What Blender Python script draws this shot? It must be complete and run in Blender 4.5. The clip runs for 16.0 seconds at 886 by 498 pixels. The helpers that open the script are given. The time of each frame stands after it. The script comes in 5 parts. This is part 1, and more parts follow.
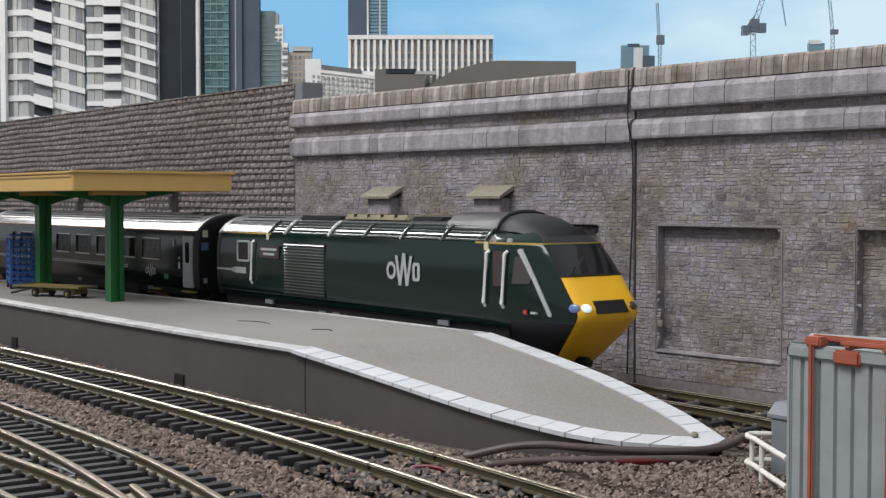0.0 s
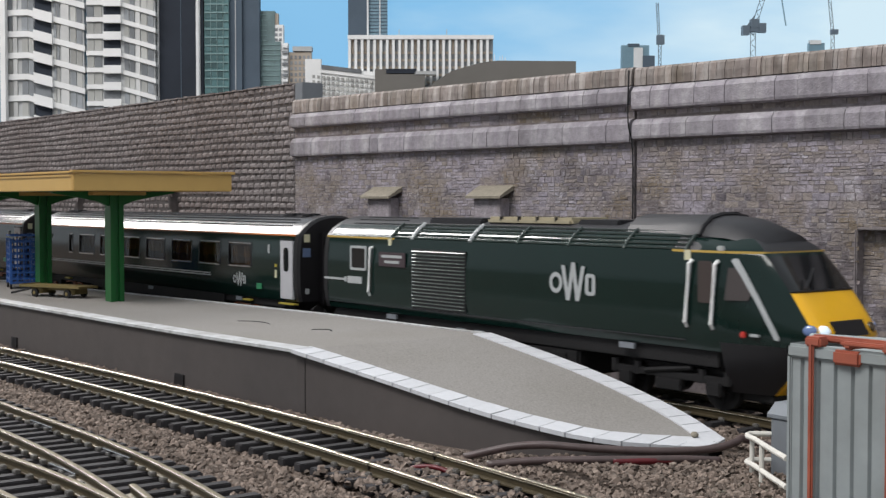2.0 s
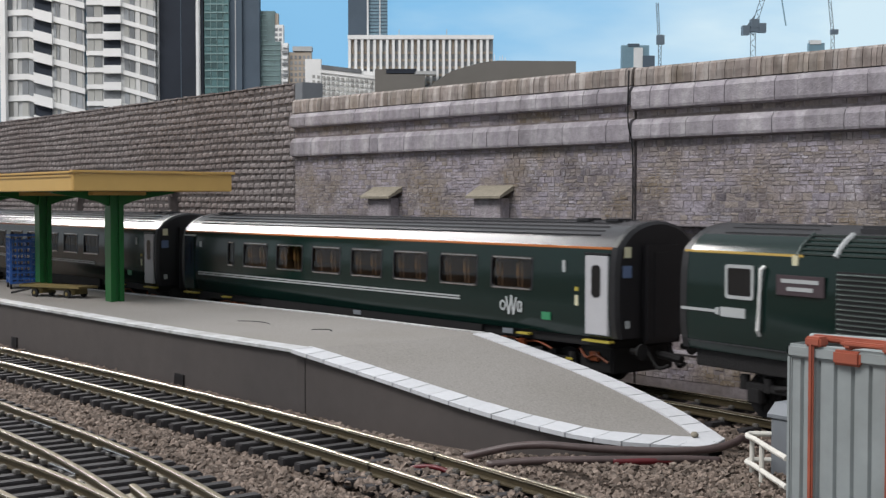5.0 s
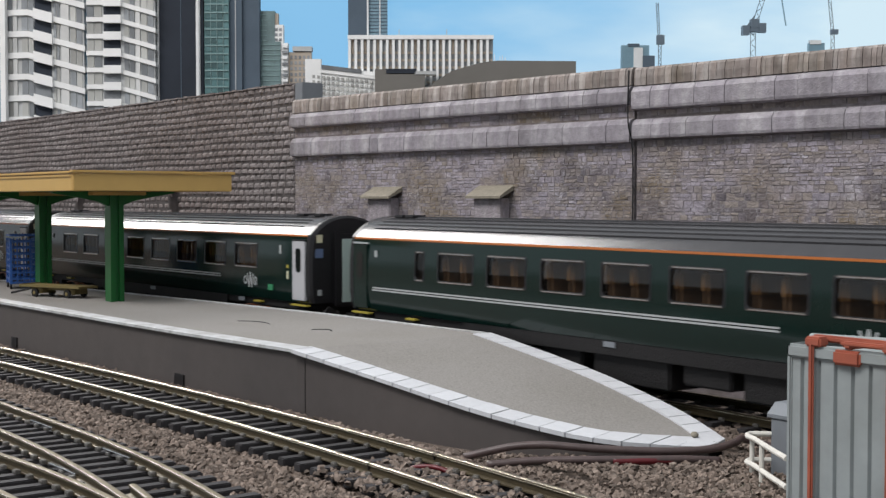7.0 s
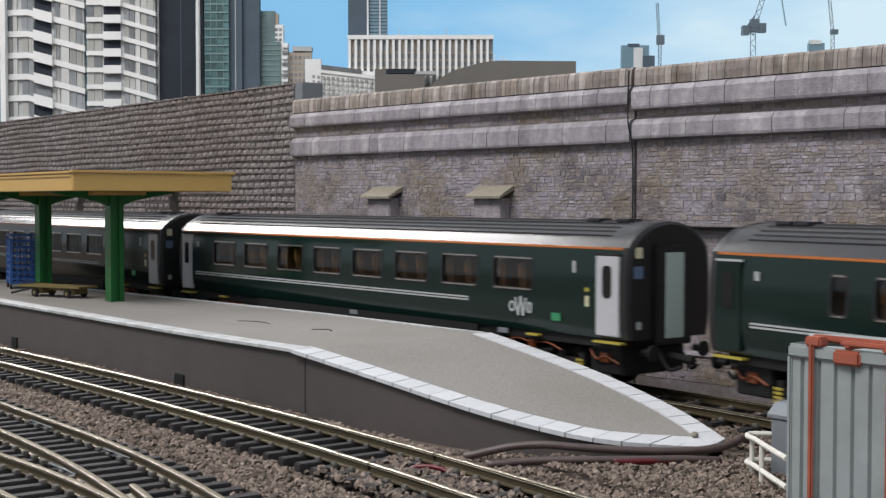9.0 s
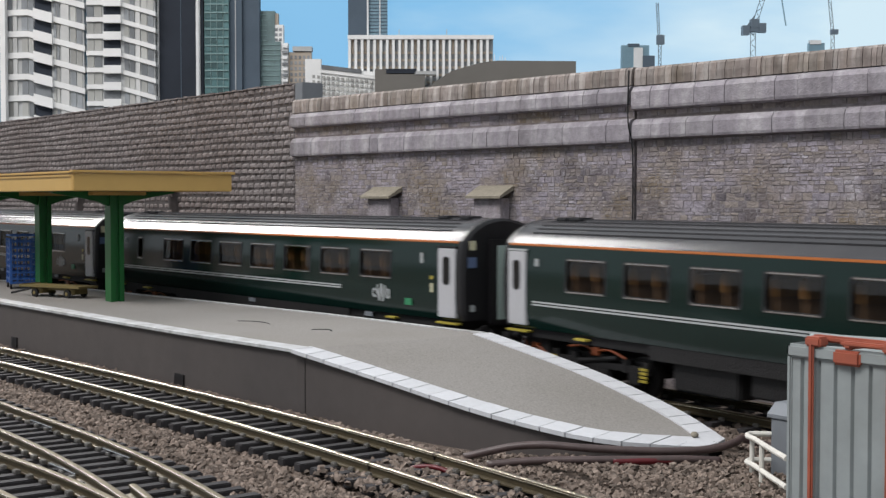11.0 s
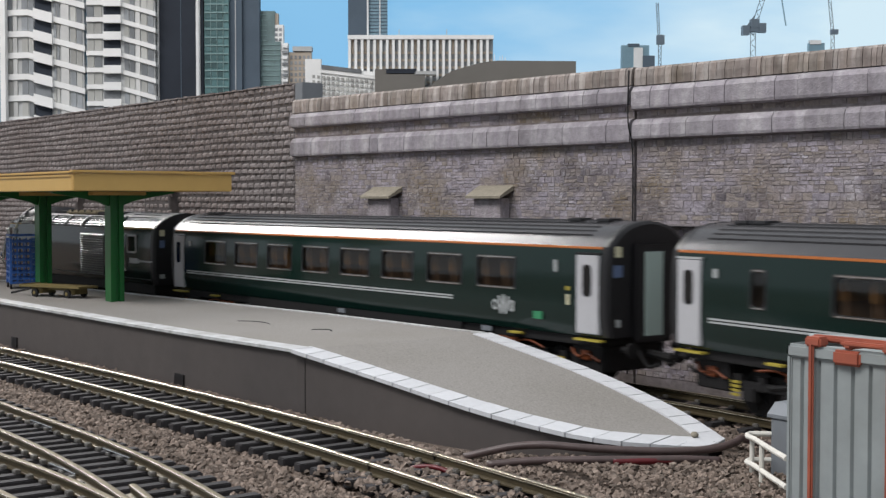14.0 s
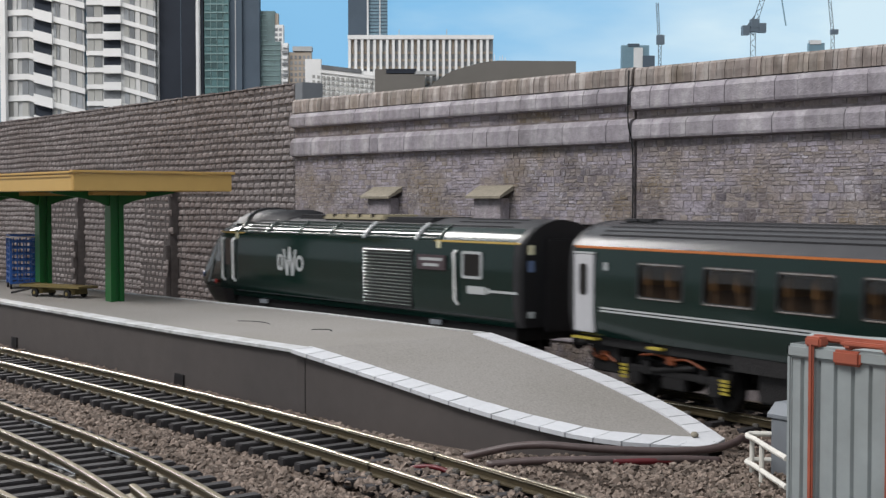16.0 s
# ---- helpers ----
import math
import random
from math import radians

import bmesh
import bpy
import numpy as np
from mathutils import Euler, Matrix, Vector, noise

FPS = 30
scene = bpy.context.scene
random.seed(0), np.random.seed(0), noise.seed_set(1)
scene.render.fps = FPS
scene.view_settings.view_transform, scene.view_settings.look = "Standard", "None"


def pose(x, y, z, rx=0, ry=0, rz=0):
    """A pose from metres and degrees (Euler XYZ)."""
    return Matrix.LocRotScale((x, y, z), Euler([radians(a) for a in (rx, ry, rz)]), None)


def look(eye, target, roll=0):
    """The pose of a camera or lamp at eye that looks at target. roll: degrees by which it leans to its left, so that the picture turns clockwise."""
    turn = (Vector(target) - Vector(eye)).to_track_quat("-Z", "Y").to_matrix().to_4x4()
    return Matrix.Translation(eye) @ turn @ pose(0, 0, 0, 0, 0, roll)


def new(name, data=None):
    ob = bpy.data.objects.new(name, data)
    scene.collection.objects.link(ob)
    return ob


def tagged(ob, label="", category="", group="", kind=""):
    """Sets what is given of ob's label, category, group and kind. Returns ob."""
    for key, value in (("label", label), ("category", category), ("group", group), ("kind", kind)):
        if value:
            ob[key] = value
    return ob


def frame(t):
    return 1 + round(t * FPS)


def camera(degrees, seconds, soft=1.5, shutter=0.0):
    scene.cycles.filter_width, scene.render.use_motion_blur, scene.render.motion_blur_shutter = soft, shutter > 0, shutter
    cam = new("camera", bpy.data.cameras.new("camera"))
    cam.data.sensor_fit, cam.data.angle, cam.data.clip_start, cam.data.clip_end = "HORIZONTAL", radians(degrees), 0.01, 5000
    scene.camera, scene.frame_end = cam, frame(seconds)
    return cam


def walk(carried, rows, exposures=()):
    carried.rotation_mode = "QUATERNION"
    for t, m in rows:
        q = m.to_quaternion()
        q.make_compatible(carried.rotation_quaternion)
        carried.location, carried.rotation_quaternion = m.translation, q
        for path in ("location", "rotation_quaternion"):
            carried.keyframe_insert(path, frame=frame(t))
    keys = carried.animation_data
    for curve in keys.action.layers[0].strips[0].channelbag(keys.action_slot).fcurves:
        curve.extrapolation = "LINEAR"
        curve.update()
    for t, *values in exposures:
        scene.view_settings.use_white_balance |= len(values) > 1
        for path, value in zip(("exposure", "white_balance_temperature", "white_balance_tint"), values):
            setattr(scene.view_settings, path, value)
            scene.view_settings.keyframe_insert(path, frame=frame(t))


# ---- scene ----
MM = 0.001
cam = camera(37.13, 16.0, soft=1.4, shutter=0.5)
EYE = pose(0.2718, -0.2952, 0.0588, 90 - 2.15, 0, 52.4)
walk(cam, [(0.0, EYE), (16.0, EYE)], exposures=[(0.0, 0.0), (16.0, 0.0)])

# ---- light: a room with a ceiling lamp over the layout and an added fill lamp ----
world = bpy.data.worlds.new("room_light")
scene.world = world
world.use_nodes = True
world.node_tree.nodes["Background"].inputs["Color"].default_value = (0.86, 0.93, 1.0, 1)
world.node_tree.nodes["Background"].inputs["Strength"].default_value = 0.62


def overhead_lamp(x, y, z, sx, sy, watts, target, tint=(1.0, 0.965, 0.945)):
    data = bpy.data.lights.new("overhead_lamp", "AREA")
    data.shape, data.size, data.size_y, data.energy, data.color = "RECTANGLE", sx, sy, watts, tint
    ob = new("overhead_lamp", data)
    ob.matrix_world = look((x, y, z), target)
    return ob


overhead_lamp(-2.3, -0.02, 1.35, 0.24, 1.1, 33, (-0.4, 0.0, 0.0))
# unseen fill lamp, added in front to brighten the upright wall faces
overhead_lamp(-0.15, -1.0, 1.4, 1.4, 0.5, 28, (-0.25, 0.0, 0.0))


# ---- materials ----
def mat(name, colour, rough=0.6, metal=0.0, var=0.0, scale=300.0, bump=0.0, bump_scale=1500.0, rand=0.0,
        island=0.0, second=None, second_scale=60.0, second_amount=0.0, coat=0.0, ior=1.45, stretch=1.0, other=None, layers=()):
    m = bpy.data.materials.new(name)
    m.use_nodes = True
    nt = m.node_tree
    b = nt.nodes["Principled BSDF"]
    b.inputs["Roughness"].default_value = rough
    b.inputs["Metallic"].default_value = metal
    b.inputs["Coat Weight"].default_value = coat
    b.inputs["Coat Roughness"].default_value = 0.08
    b.inputs["IOR"].default_value = ior
    geo = nt.nodes.new("ShaderNodeNewGeometry")
    base = nt.nodes.new("ShaderNodeRGB")
    base.outputs[0].default_value = (*colour, 1)
    out = base.outputs[0]
    stack = ([(second, second_scale, second_amount, 0.42, 0.68)] if second else []) + list(layers)
    for tone, size, amount, low, high in stack:
        n = nt.nodes.new("ShaderNodeTexNoise")
        n.inputs["Scale"].default_value, n.inputs["Detail"].default_value = size, 6
        sc = nt.nodes.new("ShaderNodeVectorMath")
        sc.operation = "MULTIPLY_ADD"
        sc.inputs[1].default_value = (1, 1, stretch)
        sc.inputs[2].default_value = (size * 0.013, size * 0.007, 0)
        nt.links.new(geo.outputs["Position"], sc.inputs[0])
        nt.links.new(sc.outputs[0], n.inputs["Vector"])
        r = nt.nodes.new("ShaderNodeMapRange")
        r.inputs["From Min"].default_value, r.inputs["From Max"].default_value = low, high
        r.inputs["To Max"].default_value = amount
        nt.links.new(n.outputs["Fac"], r.inputs["Value"])
        mx = nt.nodes.new("ShaderNodeMix")
        mx.data_type = "RGBA"
        nt.links.new(r.outputs[0], mx.inputs["Factor"])
        nt.links.new(out, mx.inputs["A"])
        mx.inputs["B"].default_value = (*tone, 1)
        out = mx.outputs["Result"]
    if other:
        src = geo.outputs["Random Per Island"] if island > 0 else nt.nodes.new("ShaderNodeObjectInfo").outputs["Random"]
        wrap = nt.nodes.new("ShaderNodeMath")
        wrap.operation = "MULTIPLY"
        wrap.inputs[1].default_value = 7.31
        fract = nt.nodes.new("ShaderNodeMath")
        fract.operation = "FRACT"
        power = nt.nodes.new("ShaderNodeMath")
        power.operation = "POWER"
        power.inputs[1].default_value = 1.8
        nt.links.new(src, wrap.inputs[0])
        nt.links.new(wrap.outputs[0], fract.inputs[0])
        nt.links.new(fract.outputs[0], power.inputs[0])
        mx = nt.nodes.new("ShaderNodeMix")
        mx.data_type = "RGBA"
        nt.links.new(power.outputs[0], mx.inputs["Factor"])
        nt.links.new(out, mx.inputs["A"])
        mx.inputs["B"].default_value = (*other, 1)
        out = mx.outputs["Result"]
    for amount, kind in ((var, "noise"), (rand, "object"), (island, "island")):
        if amount <= 0:
            continue
        if kind == "noise":
            n = nt.nodes.new("ShaderNodeTexNoise")
            n.inputs["Scale"].default_value, n.inputs["Detail"].default_value = scale, 8
            n.inputs["Roughness"].default_value = 0.65
            nt.links.new(geo.outputs["Position"], n.inputs["Vector"])
            src = n.outputs["Fac"]
        elif kind == "object":
            src = nt.nodes.new("ShaderNodeObjectInfo").outputs["Random"]
        else:
            src = geo.outputs["Random Per Island"]
        k = nt.nodes.new("ShaderNodeMapRange")
        k.inputs["To Min"].default_value, k.inputs["To Max"].default_value = 1 - amount, 1 + amount
        nt.links.new(src, k.inputs["Value"])
        if kind == "noise":
            k.inputs["From Min"].default_value, k.inputs["From Max"].default_value = 0.25, 0.75
        v = nt.nodes.new("ShaderNodeVectorMath")
        v.operation = "SCALE"
        nt.links.new(out, v.inputs[0])
        nt.links.new(k.outputs[0], v.inputs["Scale"])
        out = v.outputs[0]
    nt.links.new(out, b.inputs["Base Color"])
    if bump > 0:
        n = nt.nodes.new("ShaderNodeTexNoise")
        n.inputs["Scale"].default_value, n.inputs["Detail"].default_value = bump_scale, 5
        nt.links.new(geo.outputs["Position"], n.inputs["Vector"])
        u = nt.nodes.new("ShaderNodeBump")
        u.inputs["Strength"].default_value, u.inputs["Distance"].default_value = bump, 0.0006
        nt.links.new(n.outputs["Fac"], u.inputs["Height"])
        nt.links.new(u.outputs[0], b.inputs["Normal"])
    return m


def glass_mat(name, tint=(0.9, 0.95, 0.93), rough=0.02):
    m = bpy.data.materials.new(name)
    m.use_nodes = True
    nt = m.node_tree
    clear, gloss, mix = (nt.nodes.new(k) for k in ("ShaderNodeBsdfTransparent", "ShaderNodeBsdfGlossy", "ShaderNodeMixShader"))
    clear.inputs["Color"].default_value = (*tint, 1)
    gloss.inputs["Roughness"].default_value = rough
    mix.inputs["Fac"].default_value = 0.06
    nt.links.new(clear.outputs[0], mix.inputs[1])
    nt.links.new(gloss.outputs[0], mix.inputs[2])
    nt.links.new(mix.outputs[0], nt.nodes["Material Output"].inputs["Surface"])
    return m


def glow_mat(name, colour, strength):
    m = bpy.data.materials.new(name)
    m.use_nodes = True
    b = m.node_tree.nodes["Principled BSDF"]
    b.inputs["Base Color"].default_value = (*colour, 1)
    b.inputs["Emission Color"].default_value = (*colour, 1)
    b.inputs["Emission Strength"].default_value = strength
    return m


def sky_mat():
    m = bpy.data.materials.new("printed_sky")
    m.use_nodes = True
    nt = m.node_tree
    b = nt.nodes["Principled BSDF"]
    tc = nt.nodes.new("ShaderNodeTexCoord")
    sep = nt.nodes.new("ShaderNodeSeparateXYZ")
    nt.links.new(tc.outputs["Object"], sep.inputs[0])
    mapn = nt.nodes.new("ShaderNodeMapping")
    mapn.inputs["Scale"].default_value = (3.0, 9.0, 1.0)
    mapn.inputs["Rotation"].default_value = (0, 0, radians(20))
    nt.links.new(tc.outputs["Object"], mapn.inputs[0])
    n = nt.nodes.new("ShaderNodeTexNoise")
    n.inputs["Scale"].default_value, n.inputs["Detail"].default_value = 1.6, 7
    nt.links.new(mapn.outputs[0], n.inputs["Vector"])
    # whiter towards the right and towards the skyline
    a = nt.nodes.new("ShaderNodeMath")
    a.operation = "MULTIPLY_ADD"
    nt.links.new(sep.outputs["X"], a.inputs[0])
    a.inputs[1].default_value, a.inputs[2].default_value = 1.5, 0.05
    c = nt.nodes.new("ShaderNodeMath")
    c.operation = "MULTIPLY_ADD"
    nt.links.new(sep.outputs["Y"], c.inputs[0])
    c.inputs[1].default_value = -1.6
    nt.links.new(a.outputs[0], c.inputs[2])
    d = nt.nodes.new("ShaderNodeMath")
    nt.links.new(c.outputs[0], d.inputs[0])
    nt.links.new(n.outputs["Fac"], d.inputs[1])
    r = nt.nodes.new("ShaderNodeValToRGB")
    r.color_ramp.elements[0].position, r.color_ramp.elements[0].color = 0.25, (0.215, 0.48, 0.745, 1)
    r.color_ramp.elements[1].position, r.color_ramp.elements[1].color = 0.85, (0.60, 0.76, 0.85, 1)
    nt.links.new(d.outputs[0], r.inputs[0])
    nt.links.new(r.outputs[0], b.inputs["Emission Color"])
    b.inputs["Emission Strength"].default_value = 1.05
    b.inputs["Base Color"].default_value = (0.02, 0.03, 0.04, 1)
    b.inputs["Roughness"].default_value = 1.0
    return m


GREEN = mat("dark_green_gloss", (0.0044, 0.0148, 0.0122), 0.14, var=0.12, scale=60, ior=1.4)
ROOFGREY = mat("satin_grey_roof", (0.055, 0.055, 0.059), 0.22, var=0.1, scale=150, ior=1.27)
DARKROOF = mat("dark_grey_roof", (0.02, 0.02, 0.023), 0.5, var=0.12, scale=200)
BLACK = mat("black_plastic", (0.011, 0.0105, 0.012), 0.42, var=0.2, scale=200)
UNDER = mat("dirty_underframe", (0.0065, 0.0058, 0.0063), 0.75, var=0.3, scale=300, bump=0.3)
YELLOW = mat("warning_yellow", (0.80, 0.43, 0.012), 0.35, var=0.05, scale=120, coat=0.3)
ORANGE = mat("orange_line", (0.42, 0.13, 0.03), 0.4)
GOLD = mat("gold_line", (0.45, 0.30, 0.07), 0.4)
ORANGEPIPE = mat("orange_pipe", (0.15, 0.035, 0.008), 0.5, var=0.3, scale=200)
STEPYELLOW = mat("step_yellow", (0.36, 0.29, 0.045), 0.5)
SILVER = mat("silver_print", (0.36, 0.375, 0.38), 0.4, var=0.05)
DOORGREY = mat("pale_grey_door", (0.42, 0.42, 0.44), 0.35, var=0.04)
WHITE = mat("white_paint", (0.75, 0.75, 0.74), 0.4)
CREAM = mat("cream_label", (0.55, 0.52, 0.36), 0.5)
BLUELABEL = mat("blue_label", (0.10, 0.14, 0.24), 0.5)
REDLABEL = mat("red_label", (0.5, 0.04, 0.03), 0.5)
CHROME = mat("bright_window_trim", (0.75, 0.75, 0.75), 0.18, 1.0)
STEEL = mat("rail_silver", (0.68, 0.61, 0.48), 0.3, 1.0, var=0.15, scale=250)
DULLHEAD = mat("tarnished_rail_head", (0.20, 0.17, 0.11), 0.5, 0.2, var=0.25, scale=150)
RAILSIDE = mat("rail_web_brown", (0.085, 0.068, 0.04), 0.4, 0.4, var=0.25, scale=200)
SLEEPER = mat("black_sleeper", (0.034, 0.032, 0.034), 0.65, var=0.25, scale=400, bump=0.2, rand=0.15, ior=1.3)
CHAIR = mat("grey_rail_clip", (0.24, 0.23, 0.215), 0.3, 0.5, var=0.2, scale=300)
GLASS = glass_mat("window_glass", (0.54, 0.52, 0.48))
PALEGLASS = mat("pale_green_glass", (0.38, 0.47, 0.44), 0.3)
DARKGLASS = mat("dark_tinted_glass", (0.01, 0.011, 0.012), 0.06)
CABGLASS = mat("brown_cab_glass", (0.055, 0.045, 0.043), 0.08)
SEAT = mat("seat_cloth", (0.13, 0.075, 0.04), 0.8, var=0.4, scale=120)
SEATTRIM = mat("headrest_cloth", (0.19, 0.10, 0.035), 0.8, var=0.4, scale=100)
INSIDE = mat("tan_interior", (0.20, 0.135, 0.075), 0.7, var=0.2, scale=60)
PLATTOP = mat("platform_asphalt", (0.235, 0.222, 0.208), 0.85, var=0.3, scale=1500, bump=0.5, bump_scale=2500,
              second=(0.20, 0.187, 0.17), second_scale=25, second_amount=0.6)
PLATSIDE = mat("dark_card_wall", (0.078, 0.067, 0.064), 0.7, var=0.1, scale=120, second=(0.05, 0.045, 0.045), second_scale=14, second_amount=0.6)
SLABWHITE = mat("white_edge_slab", (0.54, 0.55, 0.575), 0.55, var=0.07, scale=500, rand=0.05, bump=0.15)
EDGEGREY = mat("worn_white_edge", (0.46, 0.47, 0.48), 0.6, var=0.2, scale=600, second=(0.25, 0.24, 0.23), second_scale=160, second_amount=0.7)
EARTH = mat("ballast_bed", (0.115, 0.088, 0.072), 0.95, var=0.4, scale=700, bump=1.0, bump_scale=900)
STONES = mat("ballast_stone", (0.168, 0.131, 0.108), 0.9, var=0.25, scale=900, island=0.45, layers=(((0.26, 0.22, 0.19), 900, 0.6, 0.55, 0.7),))
WALLSTONE = mat("purple_grey_stone", (0.30, 0.272, 0.31), 0.9, var=0.3, scale=420, island=0.1, bump=0.8, bump_scale=1100,
 other=(0.26, 0.225, 0.205),
 layers=(((0.18, 0.138, 0.085), 28, 0.85, 0.48, 0.58), ((0.115, 0.10, 0.112), 62, 0.85, 0.51, 0.62), ((0.44, 0.42, 0.45), 85, 0.5, 0.56, 0.68), ((0.52, 0.50, 0.52), 600, 0.5, 0.58, 0.7)))
MORTAR = mat("wall_mortar", (0.215, 0.192, 0.2), 0.95, var=0.3, scale=500, second=(0.13, 0.105, 0.075), second_scale=24, second_amount=0.7,
             layers=(((0.33, 0.31, 0.33), 120, 0.6, 0.56, 0.7),))
BANDSTONE = mat("smooth_band_stone", (0.25, 0.23, 0.255), 0.8, var=0.3, scale=420, rand=0.14, bump=0.5,
                second=(0.46, 0.44, 0.46), second_scale=150, second_amount=0.6, stretch=0.15,
                layers=(((0.15, 0.135, 0.14), 60, 0.55, 0.5, 0.7),))
COPING = mat("brick_coping", (0.23, 0.195, 0.18), 0.85, var=0.3, scale=260, rand=0.28, bump=0.4,
             second=(0.44, 0.41, 0.39), second_scale=380, second_amount=0.7, stretch=0.12,
             layers=(((0.15, 0.12, 0.085), 70, 0.6, 0.48, 0.66),))
DARKSTONE = mat("dark_rough_stone", (0.195, 0.172, 0.168), 0.85, var=0.3, scale=350, island=0.16, bump=0.7, bump_scale=900,
                layers=(((0.135, 0.105, 0.095), 9, 0.6, 0.45, 0.65), ((0.29, 0.27, 0.265), 160, 0.5, 0.55, 0.75)))
WALLSTONE_ONE = mat("purple_grey_single_stone", (0.30, 0.272, 0.31), 0.9, var=0.3, scale=420, rand=0.1, bump=0.8, bump_scale=1100,
 other=(0.26, 0.225, 0.205),
 layers=(((0.18, 0.138, 0.085), 28, 0.85, 0.48, 0.58), ((0.115, 0.10, 0.112), 62, 0.85, 0.51, 0.62), ((0.44, 0.42, 0.45), 85, 0.5, 0.56, 0.68), ((0.52, 0.50, 0.52), 600, 0.5, 0.58, 0.7)))
DARKSTONE_ONE = mat("dark_rough_single_stone", (0.195, 0.172, 0.168), 0.85, var=0.3, scale=350, rand=0.16, bump=0.7, bump_scale=900,
                    layers=(((0.135, 0.105, 0.095), 9, 0.6, 0.45, 0.65), ((0.29, 0.27, 0.265), 160, 0.5, 0.55, 0.75)))
DARKBED = mat("dark_wall_bed", (0.08, 0.07, 0.068), 0.95, var=0.3, scale=300)
CANOPY = mat("ochre_canopy", (0.52, 0.335, 0.11), 0.5, var=0.05, scale=120)
POSTGREEN = mat("bright_green_post", (0.008, 0.105, 0.022), 0.35, var=0.1, scale=150)
BLUE = mat("blue_cage", (0.02, 0.085, 0.30), 0.4, var=0.1)
OCHREWOOD = mat("ochre_trolley", (0.15, 0.115, 0.042), 0.6, var=0.15, scale=250)
CONTGREY = mat("grey_corrugated", (0.29, 0.32, 0.325), 0.6, var=0.1, scale=150, second=(0.21, 0.22, 0.21), second_scale=40, second_amount=0.5)
CONTORANGE = mat("orange_frame", (0.34, 0.092, 0.055), 0.55, var=0.2, scale=150, second=(0.24, 0.07, 0.05), second_scale=90, second_amount=0.5)
CABGREY = mat("cabinet_grey", (0.17, 0.185, 0.205), 0.6, var=0.08, scale=200)
RAILWHITE = mat("white_guard_rail", (0.62, 0.60, 0.55), 0.5, var=0.1, scale=300)
CONCRETE = mat("concrete_slab", (0.24, 0.215, 0.17), 0.9, var=0.2, scale=500, bump=0.4)
HOSE = mat("brown_hose", (0.075, 0.052, 0.05), 0.4, var=0.25, scale=250)
HOSERED = mat("red_wire_and_glow", (0.10, 0.010, 0.014), 0.35, var=0.2, scale=250)
LAMPON = glow_mat("lit_headlamp", (0.75, 0.88, 1.0), 0.4)
LAMPDARK = mat("dark_amber_lens", (0.06, 0.04, 0.015), 0.1, coat=1.0)
LAMPOFF = mat("blue_lens", (0.12, 0.18, 0.36), 0.1, coat=1.0)
SKY = sky_mat()


# ---- mesh helpers; lengths in millimetres ----
def part(name, bm, material, parent=None, label="", smooth=False):
    me = bpy.data.meshes.new(name)
    bmesh.ops.recalc_face_normals(bm, faces=bm.faces[:])
    bmesh.ops.scale(bm, vec=(MM, MM, MM), verts=bm.verts[:])
    bm.to_mesh(me)
    bm.free()
    me.materials.append(material)
    if smooth:
        for p in me.polygons:
            p.use_smooth = True
    ob = new(name, me)
    if parent:
        ob.parent = parent
    if label:
        ob["label"] = label
    return ob


def thing(name, label, category, at=(0, 0, 0), rz=0.0, group="", kind=""):
    ob = new(name)
    ob.empty_display_size = 0.01
    ob.matrix_basis = pose(at[0] * MM, at[1] * MM, at[2] * MM, 0, 0, rz)
    return tagged(ob, label, category, group, kind)


def raw(name, verts, faces, material, parent=None, label="", smooth=False):
    me = bpy.data.meshes.new(name)
    me.from_pydata([(x * MM, y * MM, z * MM) for x, y, z in verts], [], faces)
    me.materials.append(material)
    if smooth:
        me.polygons.foreach_set("use_smooth", [True] * len(me.polygons))
    ob = new(name, me)
    if parent:
        ob.parent = parent
    if label:
        ob["label"] = label
    return ob


def box(bm, x0, x1, y0, y1, z0, z1, bevel=0.0):
    vs = [bm.verts.new((x, y, z)) for x in (x0, x1) for y in (y0, y1) for z in (z0, z1)]
    fs = [bm.faces.new([vs[i] for i in q]) for q in ((0, 1, 3, 2), (4, 6, 7, 5), (0, 4, 5, 1), (2, 3, 7, 6), (0, 2, 6, 4), (1, 5, 7, 3))]
    if bevel > 0:
        es = list({e for f in fs for e in f.edges})
        bmesh.ops.bevel(bm, geom=es, offset=bevel, segments=2, affect="EDGES")
    return bm


def solid(x0, x1, y0, y1, z0, z1, bevel=0.0):
    return box(bmesh.new(), x0, x1, y0, y1, z0, z1, bevel)


def rod(bm, p0, p1, r, n=10, r1=None):
    p0, p1 = Vector(p0), Vector(p1)
    d = p1 - p0
    m = Matrix.Translation((p0 + p1) / 2) @ d.to_track_quat("Z", "Y").to_matrix().to_4x4()
    bmesh.ops.create_cone(bm, cap_ends=True, segments=n, radius1=r, radius2=r if r1 is None else r1, depth=d.length, matrix=m)
    return bm


def tube(bm, pts, r, n=8):
    pts = [Vector(p) for p in pts]
    rings = []
    for i, p in enumerate(pts):
        t = (pts[min(i + 1, len(pts) - 1)] - pts[max(i - 1, 0)]).normalized()
        q = t.to_track_quat("Z", "Y").to_matrix()
        rings.append([bm.verts.new(p + q @ Vector((r * math.cos(a), r * math.sin(a), 0))) for a in [2 * math.pi * k / n for k in range(n)]])
    for a, b in zip(rings, rings[1:]):
        for k in range(n):
            bm.faces.new((a[k], a[(k + 1) % n], b[(k + 1) % n], b[k]))
    bm.faces.new(rings[0]), bm.faces.new(rings[-1])
    return bm


